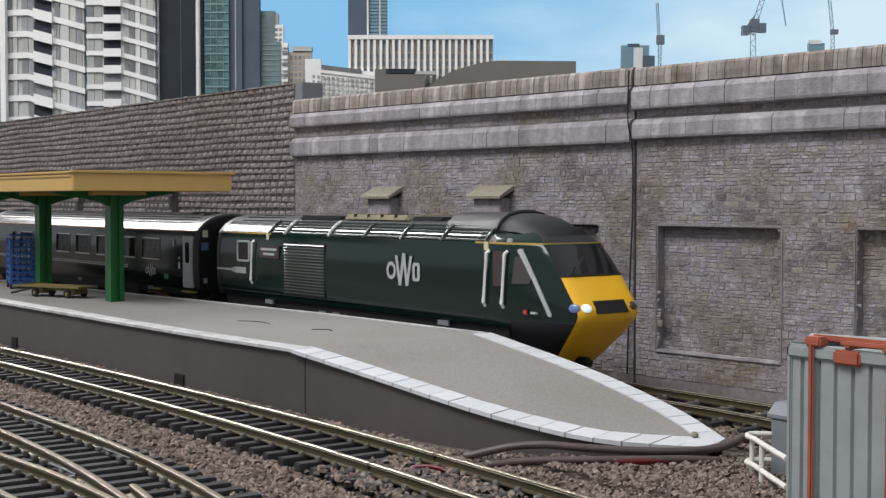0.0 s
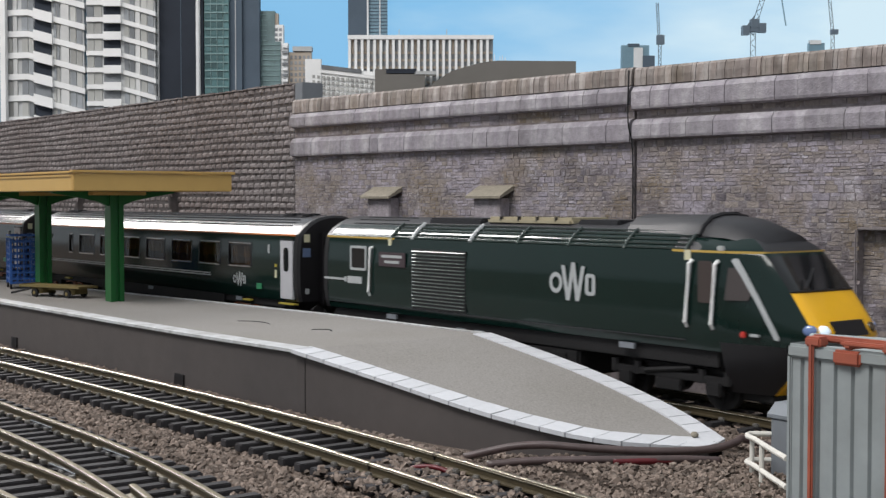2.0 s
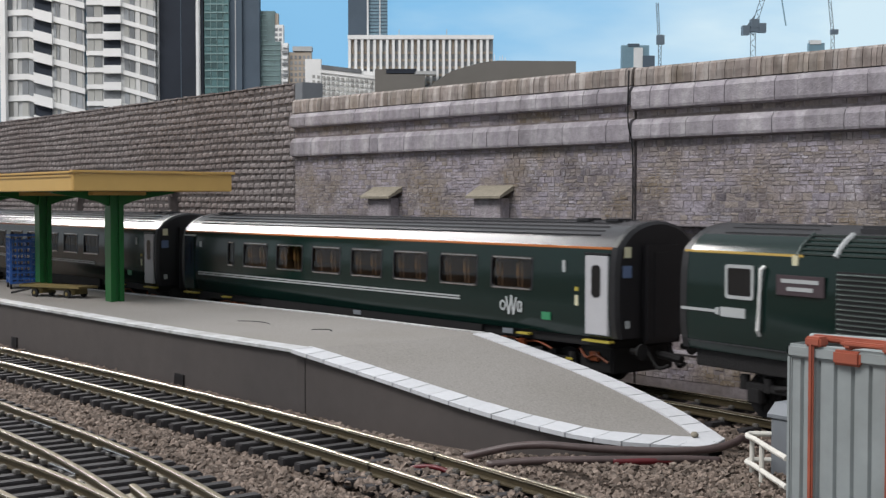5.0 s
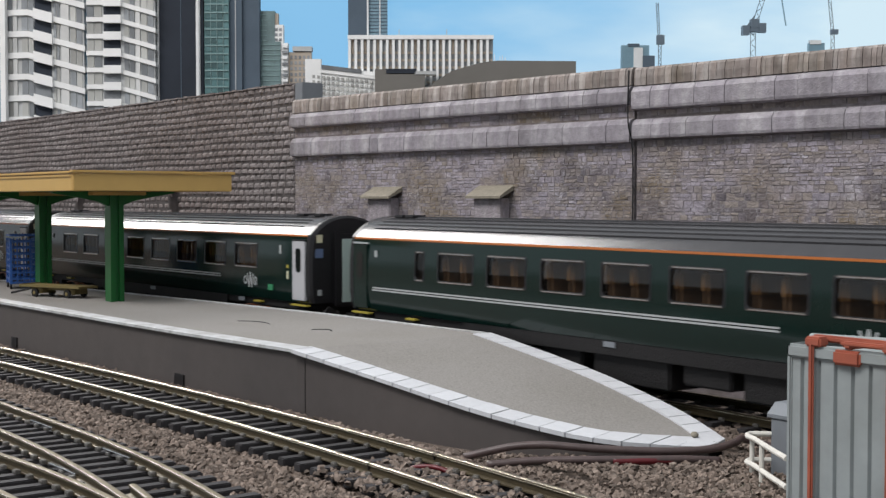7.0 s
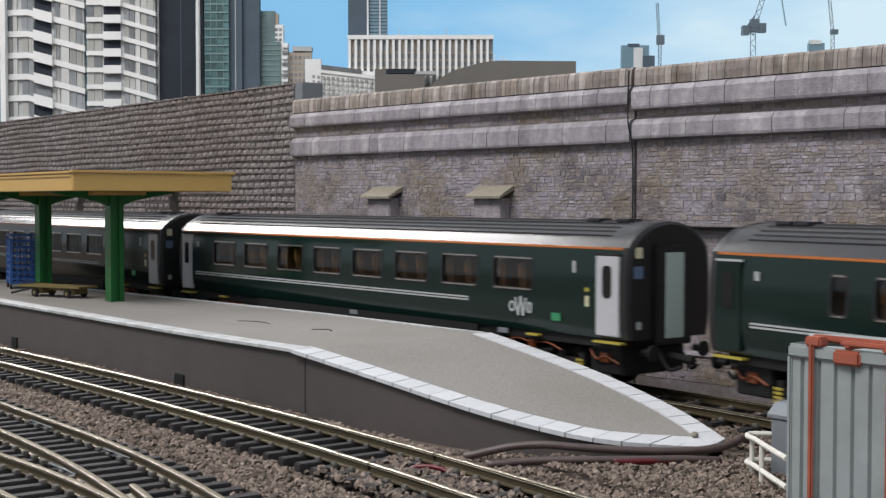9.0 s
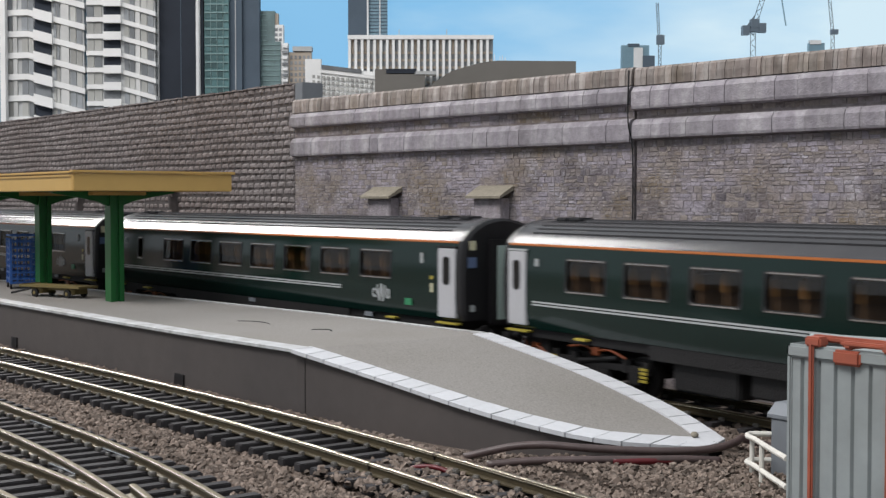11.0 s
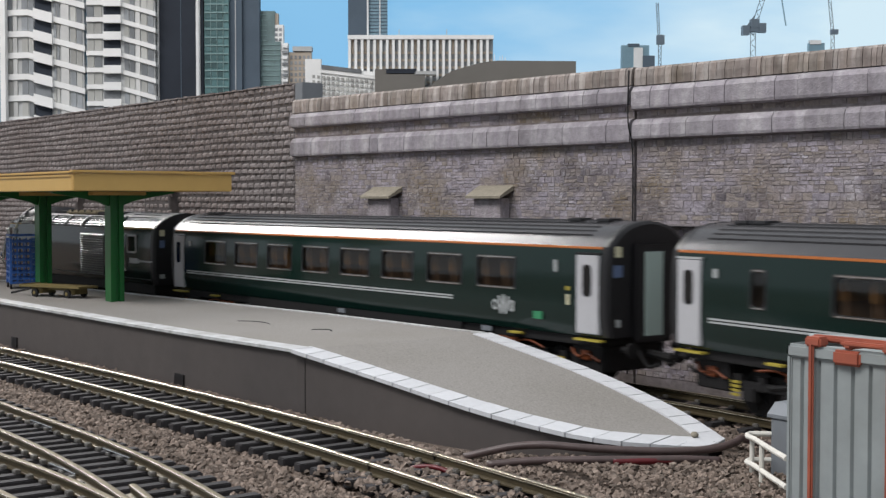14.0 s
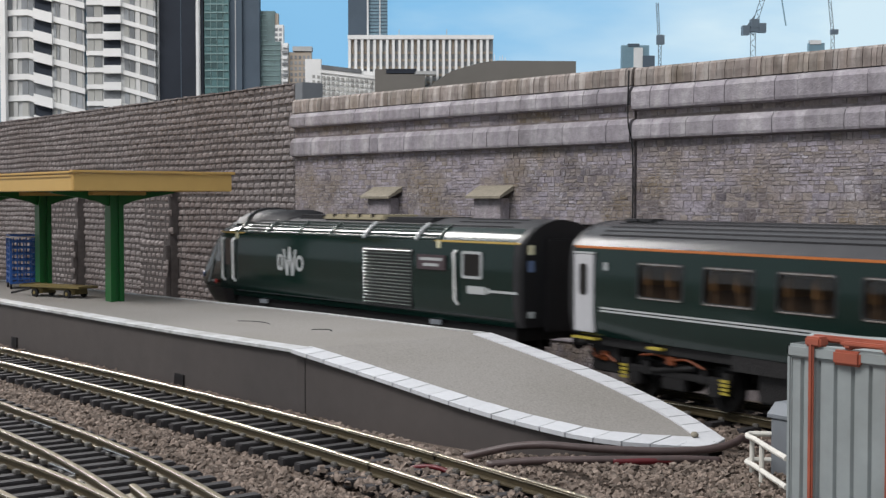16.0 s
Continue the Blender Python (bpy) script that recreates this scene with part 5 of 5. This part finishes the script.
def guard_rail():
    g = thing("guard_rail", "white tubular guard rail round the cabinet", "guard rail", (0, 0, -5))
    for z in (4.2, 10.2):
        bm = bmesh.new()
        pts = [(82, -51, z), (77.5, -55.5, z), (77.2, -57.4, z), (78.6, -59.2, z), (82, -61, z), (90, -66.5, z), (100.5, -73.5, z)]
        tube(bm, smooth_path(pts, 5), .62, 8)
        part("rail_tube", bm, RAILWHITE, g)
    for x, y in ((79.3, -58.6), (86.2, -63.8), (83, -52)):
        bm = bmesh.new()
        rod(bm, (x, y, 0), (x, y, 10.2), .55, 8)
        part("upright", bm, RAILWHITE, g)
    s = thing("concrete_base", "worn concrete base slab in the ballast", "concrete slab", (0, 0, 0))
    part("slab", solid(80, 160, -80, -44, -6.5, -4.4, .4), CONCRETE, s)


container()
cabinet()
guard_rail()


HOSE_PATH = [(24, -98, -3.4), (28, -94.5, -2.0), (33, -90, -.4), (39, -85, .3), (46.5, -78, -.2), (55, -68, -.7), (60.5, -60, -.8), (63.5, -52, -.6), (64, -46, .2), (63.5, -42.5, .6), (67, -38, -1.0), (76, -33, -2.4)]


def hoses():
    h = thing("hose", "brown hose lying round the ramp's foot", "hose")
    bm = bmesh.new()
    tube(bm, smooth_path(HOSE_PATH, 6), .95, 10)
    part("hose", bm, HOSE, h, smooth=True)
    bm = bmesh.new()
    tube(bm, smooth_path([(34, -99, -3.6), (41, -90, -2.6), (50, -80, -2.2), (57.5, -70.5, -2.1), (62.5, -62.5, -2.2), (66, -54, -3.0)], 6), .95, 10)
    part("second_hose", bm, HOSE, h, "dark brown second hose", smooth=True)
    r = thing("red_wire_and_glow", "dark red wire half buried in the ballast and a painted red glow on the hose", "wire")
    # red sleeve over the second hose: a red glow given as colour
    bm = bmesh.new()
    tube(bm, smooth_path([(53, -76.5, -2.5), (57.5, -70.6, -2.3), (61, -65, -2.4)], 6), 1.05, 10)
    part("wire", bm, HOSERED, r, smooth=True)
    bm = bmesh.new()
    tube(bm, smooth_path([(29, -117.5, -2.9), (32, -116, -2.2), (35, -114.5, -2.2), (38, -113, -3.0)], 6), .6, 8)
    part("wire", bm, HOSERED, r, smooth=True)
    p = thing("pebble", "single grey stone on the ramp's white slabs", "stone")
    bm = bmesh.new()
    bmesh.ops.create_icosphere(bm, subdivisions=2, radius=.95)
    for v in bm.verts:
        v.co *= 1 + .25 * noise.noise(v.co * 1.3)
        v.co.z *= .8
    bmesh.ops.translate(bm, vec=(53.0, -48.2, slope(53.0) + .95), verts=bm.verts[:])
    part("stone", bm, CONCRETE, p)


hoses()


# ---- printed city skyline behind the walls, built in shallow relief ----
# Board coordinates: 1 unit = 0.557 mm, from the board's top left corner, u to the right and v down.
BOARD = Matrix.Translation(Vector((0.2718, -0.2952, 0.0588)) + Matrix.Rotation(radians(52.4), 3, "Z") @ Vector((0, 1.3, 0))) @ Matrix.Rotation(radians(52.4), 4, "Z") @ Matrix.Rotation(radians(90), 4, "X")
UNIT, U0, V0 = 0.557, 784, 353.3
PALE = mat("pale_concrete", (0.76, 0.77, 0.77), 0.9, var=0.12, scale=30)
PALE2 = mat("white_facade", (0.86, 0.86, 0.85), 0.9, var=0.08, scale=30)
MIDGREY = mat("grey_facade", (0.50, 0.51, 0.51), 0.9, var=0.15, scale=30)
SHADEGREY = mat("grey_window_band", (0.25, 0.265, 0.28), 0.8, var=0.3, scale=60, rand=0.35)
TEAL = mat("teal_glass", (0.075, 0.15, 0.155), 0.35, var=0.4, scale=90, rand=0.4)
DIMWINDOW = mat("dim_grey_window", (0.42, 0.42, 0.40), 0.7, rand=0.3)
TEALLINE = mat("teal_floor_line", (0.22, 0.33, 0.33), 0.6)
HAZETEAL = mat("hazy_teal_glass", (0.15, 0.22, 0.225), 0.5, var=0.35, scale=90)
PANEL = mat("light_grey_panel", (0.60, 0.60, 0.59), 0.9, var=0.12, scale=60, rand=0.12)
NIGHT = mat("dark_blue_facade_and_recess_shade", (0.028, 0.034, 0.046), 0.95, var=0.25, scale=15)
STEELBLUE = mat("steel_blue_glass", (0.20, 0.32, 0.39), 0.35, var=0.15, scale=30)
BLUEGREY = mat("blue_grey_facade", (0.09, 0.12, 0.155), 0.9, var=0.15, scale=20)
TAUPE = mat("taupe_roof", (0.17, 0.16, 0.145), 0.8, var=0.12, scale=15)
PALEBROWN = mat("pale_brown_facade", (0.46, 0.39, 0.32), 0.9, var=0.15, scale=30)
CRANE = mat("crane_steel", (0.13, 0.17, 0.21), 0.7)


def on_board(ob, depth=0.0):
    ob.matrix_basis = BOARD @ Matrix.Translation((0, 0, depth * MM))
    return ob


def slab(u0, u1, v0, v1, d0, d1, bm=None, shear=0.0, pivot=0.0):
    """A block in front of the board: u right, v down, depths in mm."""
    k = UNIT * (1 - d1 / 1300)
    bm = box(bm or bmesh.new(), (u0 - U0) * k, (u1 - U0) * k, (V0 - v1) * k, (V0 - v0) * k, d0, d1)
    for v in bm.verts:
        v.co.y -= shear * (v.co.x - (pivot - U0) * k)
    return bm


def building(name, label):
    return on_board(thing(name, label, "building", group="city skyline"))


def tower_block(u0, u1, top, floor, bays, label, lean, seed):
    """A pale apartment tower: slab edges, window bands, balconies."""
    rng = random.Random(seed)
    b = building("apartment_tower", label)
    part("wall", slab(u0, u1, top, 300, 0, 12), MIDGREY, b)
    v = top + 4.0
    knee = u0 + (u1 - u0) * lean[0]

    def piece(p0, p1, w0, w1, d0, d1):
        """Floors run down towards the knee of the facade, as a photograph from below shows them."""
        m = (p0 + p1) / 2
        return slab(p0, p1, w0, w1, d0, d1, shear=lean[1] if m < knee else lean[2], pivot=knee)
    while v < 250:
        for p0, p1 in ((u0 - 1, knee), (knee, u1 + 1)):
            s = part("floor_band", piece(p0, p1, v, v + floor * .27, 0, 15), PALE2, b, "white floor band")
        for a, e, kind in bays:
            x0, x1 = u0 + (u1 - u0) * a, u0 + (u1 - u0) * e
            if kind == "balcony":
                part("balcony", piece(x0, x1, v - floor * .14, v + floor * .34, 15, 19), PALE2, s, "white balcony front")
                # flat panel, no hollow: the shade behind the balcony is in its colour
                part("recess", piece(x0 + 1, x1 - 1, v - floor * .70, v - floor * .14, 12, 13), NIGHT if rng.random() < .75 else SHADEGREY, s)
            elif kind == "pier":
                part("pier", piece(x0, x1, v - floor * .7, v, 12, 14), PANEL, s)
            else:
                m = (x0 + x1) / 2
                for q0, q1 in ((x0, m - .8), (m + .8, x1)):
                    part("window", piece(q0, q1, v - floor * .66, v - floor * .02, 12, 13), SHADEGREY if rng.random() < .6 else DIMWINDOW, s)
        v += floor
    return b


def city():
    # sky sheet
    me = bpy.data.meshes.new("sky_backdrop")
    me.from_pydata([(-0.455, -.068, -.06), (1.6, -.068, -.06), (1.6, .26, -.06), (-0.455, .26, -.06)], [], [(0, 1, 2, 3)])
    me.materials.append(SKY)
    sky = on_board(new("sky_backdrop", me))
    tagged(sky, "printed blue sky with thin white cloud", "backdrop", kind="structure")

    tower_block(-14, 152, -60, 37.5, [(.02, .24, "win"), (.25, .29, "pier"), (.46, .66, "balcony"), (.34, .48, "win"), (.68, .74, "win"), (.76, .84, "pier"), (.86, .98, "win")], "pale apartment tower with white balconies", (.4, -.04, .26), 2)
    tower_block(157, 277, -60, 29.5, [(0, .22, "win"), (.24, .50, "balcony"), (.55, .70, "win"), (.72, .78, "pier"), (.80, .98, "win")], "white banded apartment tower", (.42, 0.0, .28), 3)
    b = building("edge_column", "narrow glazed corner column")
    part("column", slab(4, 13, -60, 300, 16, 24), PALE2, b)
    part("glass", slab(-12, 4, -60, 300, 16, 20), STEELBLUE, b)

    # dark tower with a pale fin and a teal glazed bay
    b = building("dark_tower", "dark blue office tower with a teal glazed bay")
    part("wall", slab(280, 362, -60, 300, -10, 4), NIGHT, b)
    part("fin", slab(349, 354, -60, 300, 4, 9), PALE, b, "pale vertical fin")
    part("shaft_joint", slab(322, 323.2, -60, 300, 4, 4.6), BLUEGREY, b)
    part("service_pipe", slab(281, 284, -60, 300, 4, 6), MIDGREY, b)
    part("fin_edge", slab(354, 356, -60, 300, 4, 7), PALE2, b)
    bay = part("glazed_bay", slab(364, 407, -60, 300, -10, 2), TEAL, b)
    for k in range(20):
        part("floor_line", slab(364, 407, -20 + k * 14.5, -18 + k * 14.5, 2, 3.4), TEALLINE, bay)
    for u in (375, 386, 397):
        part("mullion", slab(u - .5, u + .5, -60, 300, 2, 3), TEALLINE, bay)
    for k in range(16):
        for u in range(3):
            part("pane", slab(365 + u * 11, 374 + u * 11, -4 + k * 14.5, 6 + k * 14.5, 2, 2.6), TEAL, bay)
    b = building("blue_grey_tower", "blue-grey tower with two plain shafts")
    part("wall", slab(407, 430, -60, 300, -14, -2), BLUEGREY, b)
    part("wall", slab(430, 461, -60, 300, -16, -6), BLUEGREY, b)
    part("shaft_joint", slab(418, 419.4, -60, 300, -2, -1.4), MIDGREY, b)
    b = building("stepped_tower", "teal glazed block stepping down, with pale ends")
    part("glazed_face", slab(461, 488, 22, 300, -24, -14), HAZETEAL, b, "grey-green glazed face")
    part("upper_block", slab(474, 494, 26, 300, -25, -16), PALEBROWN, b)
    part("white_block", slab(486, 503, 46, 300, -25, -15), PALE2, b, "white rendered end block")
    part("lower_face", slab(461, 498, 76, 300, -24, -13), HAZETEAL, b)
    part("pale_end", slab(500, 511, 78, 300, -26, -16), PALE, b)
    for k in range(16):
        part("floor_line", slab(462, 497, 80 + k * 9, 81.6 + k * 9, -13, -12.4), TEALLINE, b)
        if k < 6:
            part("floor_line", slab(462, 474, 28 + k * 9, 29.4 + k * 9, -14, -13.4), TEALLINE, b)
            part("window", slab(488 + (k % 2) * 7, 493 + (k % 2) * 7, 52 + (k // 2) * 9, 57 + (k // 2) * 9, -15, -14.6), SHADEGREY, b)
        part("balcony", slab(501, 510, 82 + k * 10, 86 + k * 10, -16, -13), SHADEGREY if k % 2 else PALE2, b)
    b = building("brown_block", "pale brown block with a roof box")
    part("wall", slab(512, 552, 94, 300, -30, -20), PALEBROWN, b)
    part("roof_box", slab(519, 553, 84, 92, -30, -18), MIDGREY, b)
    for r in range(6):
        for q in range(5):
            part("window", slab(515 + q * 7.5, 519 + q * 7.5, 100 + r * 10, 106 + r * 10, -20, -19.4), SHADEGREY, b)
    b = building("white_block", "long white block with rows of windows")
    part("wall", slab(541, 666, 121, 300, -26, -16, shear=.08, pivot=569), PALE2, b)
    part("end_wall", slab(541, 569, 106, 300, -26, -14), PALE2, b)
    part("roof_edge", slab(570, 640, 116, 123, -18, -13, shear=.12, pivot=570), SHADEGREY, b)
    part("parapet", slab(569, 664, 123, 130, -18, -14, shear=.12, pivot=569), PALE2, b)
    for r in range(6):
        for q in range(13):
            part("window", slab(554 + q * 8.4, 558.6 + q * 8.4, 134 + r * 9, 139 + r * 9, -16, -13.4, shear=.09, pivot=554), DIMWINDOW, b)
    b = building("high_tower", "tall steel-blue glass tower")
    part("wall", slab(617, 686, -60, 300, -48, -40), STEELBLUE, b)
    part("dark_face", slab(617, 651, -60, 300, -40, -38), BLUEGREY, b)
    part("edge_light", slab(650, 653, -60, 300, -38, -37), PALE, b)
    for k in range(16):
        part("floor_line", slab(653, 672, -8 + k * 6, -6.6 + k * 6, -40, -39.4), BLUEGREY, b)
        part("floor_line", slab(674, 686, -8 + k * 6, -6.6 + k * 6, -40, -39.4), BLUEGREY, b)
    part("edge_light", slab(672, 674, -60, 300, -40, -39), PALE, b)
    b = building("gridded_office", "pale gridded office block with deep windows")
    part("wall", slab(617, 872, 66, 300, -36, -30), SHADEGREY, b)
    part("cornice", slab(616, 873, 64, 71, -30, -24), PALE2, b)
    for q in range(23):
        u = 617 + q * 11.05
        part("pier", slab(u, u + 4.6, 71, 190, -30, -25), PALE2, b)
    for r in range(7):
        part("spandrel", slab(617, 872, 93 + r * 13, 97 + r * 13, -30, -28.5), PALEBROWN, b)
    for q in range(11):
        part("blind", slab(623 + q * 22.1, 627 + q * 22.1, 72, 92, -30, -29), PALEBROWN, b)
    for u in (706, 790):
        part("roof_rail", slab(u, u + 1.2, 54, 64, -30, -29), MIDGREY, b)
    b = building("dark_warehouse", "dark taupe long-roofed shed")
    part("wall", slab(676, 752, 132, 300, -22, -8), TAUPE, b)
    part("roof_edge", slab(684, 736, 123, 131, -20, -7), NIGHT, b)
    part("roof_ledge", slab(734, 772, 127, 133, -20, -7), MIDGREY, b)
    part("side_tower", slab(664, 684, 124, 300, -24, -9), TAUPE, b)
    bm = bmesh.new()
    o = [(740, 170), (770, 145), (800, 126), (850, 112), (880, 108), (1019, 109), (1019, 300), (740, 300)]
    A, B = ([bm.verts.new(((u - U0) * UNIT, (V0 - v) * UNIT, d)) for u, v in o] for d in (-14, -4))
    bm.faces.new(A), bm.faces.new(B)
    for k in range(len(o)):
        bm.faces.new((A[k], A[(k + 1) % len(o)], B[(k + 1) % len(o)], B[k]))
    part("long_roof", bm, TAUPE, b)
    for u, h in ((874, 12), (884, 8), (888, 10), (893, 6)):
        part("roof_mast", slab(u, u + 1.2, 110 - h, 110, -12, -11), PALE, b)
    b = building("small_tower", "small blue-grey glass tower in the distance")
    part("wall", slab(1098, 1147, 82, 300, -40, -34), STEELBLUE, b)
    part("bright_face", slab(1120, 1136, 86, 300, -34, -32), PALE, b)
    part("roof_box", slab(1110, 1130, 79, 84, -40, -33), BLUEGREY, b)
    part("lower_block", slab(1136, 1157, 100, 300, -36, -30), BLUEGREY, b)
    for r in range(4):
        for q in range(4):
            part("window", slab(1101 + q * 9, 1106 + q * 9, 88 + r * 9, 93 + r * 9, -34, -33.5), STEELBLUE, b)
    b = building("far_roof", "small grey roof in the distance")
    part("wall", slab(1428, 1456, 78, 200, -40, -34), STEELBLUE, b)
    part("roof", slab(1430, 1450, 73, 80, -40, -33), PALE, b)

    def crane(mast, jib, label):
        c = on_board(thing("tower_crane", label, "crane", group="tower cranes"))
        for (a, e, w, nm) in ((*mast, "mast"), *[(*j, "jib") for j in jib]):
            p, q = (Vector(((s[0] - U0) * UNIT, (V0 - s[1]) * UNIT, -8)) for s in (a, e))
            d = (q - p)
            side = Vector((-d.y, d.x, 0)).normalized() * w * UNIT / 2
            bm = bmesh.new()
            for s in (-1, 1):
                rod(bm, p + side * s, q + side * s, .35, 5)
            k = max(2, int(d.length / (w * UNIT)))
            for i in range(k):
                s = 1 if i % 2 else -1
                rod(bm, p + d * (i / k) + side * s, p + d * ((i + 1) / k) - side * s, .28, 4)
            part(nm, bm, CRANE, c)
        return c
    c = crane(((1333, 58), (1333, 140), 9), (((1330, 62), (1352, -10), 8),), "blue-grey luffing tower crane")
    part("machinery_deck", slab(1313, 1353, 51, 58, -12, -4), CRANE, c)
    part("counterweight", slab(1312, 1324, 47, 63, -12, -3), CRANE, c)
    part("cab", slab(1341, 1353, 43, 59, -11, -3), CRANE, c)
    part("winch_house", slab(1326, 1341, 36, 52, -11, -4), CRANE, c)
    part("gantry", rod(bmesh.new(), ((1322 - U0) * UNIT, (V0 - 48) * UNIT, -8), ((1336 - U0) * UNIT, (V0 - 28) * UNIT, -8), .8, 6), CRANE, c)
    part("tie", rod(bmesh.new(), ((1380 - U0) * UNIT, (V0 + 20) * UNIT, -8), ((1391 - U0) * UNIT, (V0 - 46) * UNIT, -8), .7, 6), STEELBLUE, c)
    c = crane(((1168, 60), (1168, 150), 5), (((1166, 60), (1163, 6), 4),), "thin distant tower crane")
    part("cab", slab(1161, 1174, 64, 80, -11, -5), CRANE, c)
    c = crane(((1474, 60), (1474, 130), 6), (((1474, 60), (1467, -8), 5),), "distant tower crane with a raised jib")
    part("cab", slab(1468, 1480, 54, 62, -11, -5), CRANE, c)


city()


# ---- motion ----
def motions():
    # place of the front power car's flat end along the line, in millimetres
    run = [(0.0, -251.6), (0.5, -236.6), (1.0, -217.6), (1.5, -191.8), (2.0, -163.4), (2.5, -134.6), (3.0, -105.6), (3.5, -77.4),
           (4.0, -45.6), (4.2, -32.5), (5.3, 35.0), (6.5, 115.0), (7.0, 155.0), (7.5, 198.0), (8.0, 241.0), (8.5, 284.5), (9.0, 330.0), (9.2, 349.6),
           (10.25, 468.0), (11.3, 595.0), (11.5, 615.0), (12.0, 674.0), (12.5, 740.0), (13.0, 810.0), (13.5, 875.0), (14.0, 939.5), (14.5, 1004.5),
           (15.0, 1073.0), (15.5, 1141.0), (16.0, 1209.0)]
    knots, places = np.array([r[0] for r in run]), np.array([r[1] for r in run])
    speed = np.gradient(places, knots)

    def along(t):
        """Smooth length along the line between the rows above."""
        k = min(max(int(np.searchsorted(knots, t)) - 1, 0), len(run) - 2)
        h = knots[k + 1] - knots[k]
        u = (t - knots[k]) / h
        return float(places[k] * (1 + 2 * u) * (1 - u) ** 2 + speed[k] * h * u * (1 - u) ** 2
                     + places[k + 1] * u * u * (3 - 2 * u) + speed[k + 1] * h * u * u * (u - 1))

    # close couplings draw the gaps apart where the line curves
    # each vehicle follows the line on its two bogies: offset of its left end, rear and front bogie, turned about or not
    vehicles = [(front_car, 0.0, 42, 176, False)]
    for i, c in enumerate(coaches):
        short = 7.0 if i == 0 else 0.0
        vehicles.append((c, -GAP - LENGTH - i * (LENGTH + GAP) + short, 44, LENGTH - short - 44, False))
    vehicles.append((rear_car, -GAP - 4 * (LENGTH + GAP), -176, -42, True))
    steps = [i * 0.2 for i in range(81)]
    for ob, off, b0, b1, back in vehicles:
        rows = []
        for t in steps:
            end = along(t) + off
            end += float(np.interp(end, [-140, -70, -45, -17, 3, 30, 60], [0.0, -1.6, -2.0, -0.2, 4.4, 5.4, 8.5])) if not back else 0.0
            p, q = main_point(end + b0), main_point(end + b1)
            d = (q - p).normalized()
            o = p - d * b0
            rows.append((t, pose(o.x * MM, o.y * MM, 0, 0, 0, math.degrees(math.atan2(d.y, d.x)) + (180 if back else 0))))
        walk(ob, rows)
    # wheels roll with the train
    ts = [i / 15 for i in range(241)]
    ss = [along(t) for t in ts]
    for w, x, b in WHEELS:
        back = b.parent == rear_car
        walk(w, [(t, Matrix.Translation((x * MM, 0, 6.3 * MM)) @ Matrix.Rotation((-1 if back else 1) * (s - ss[0]) / 6.3, 4, "Y")) for t, s in zip(ts, ss)])


motions()
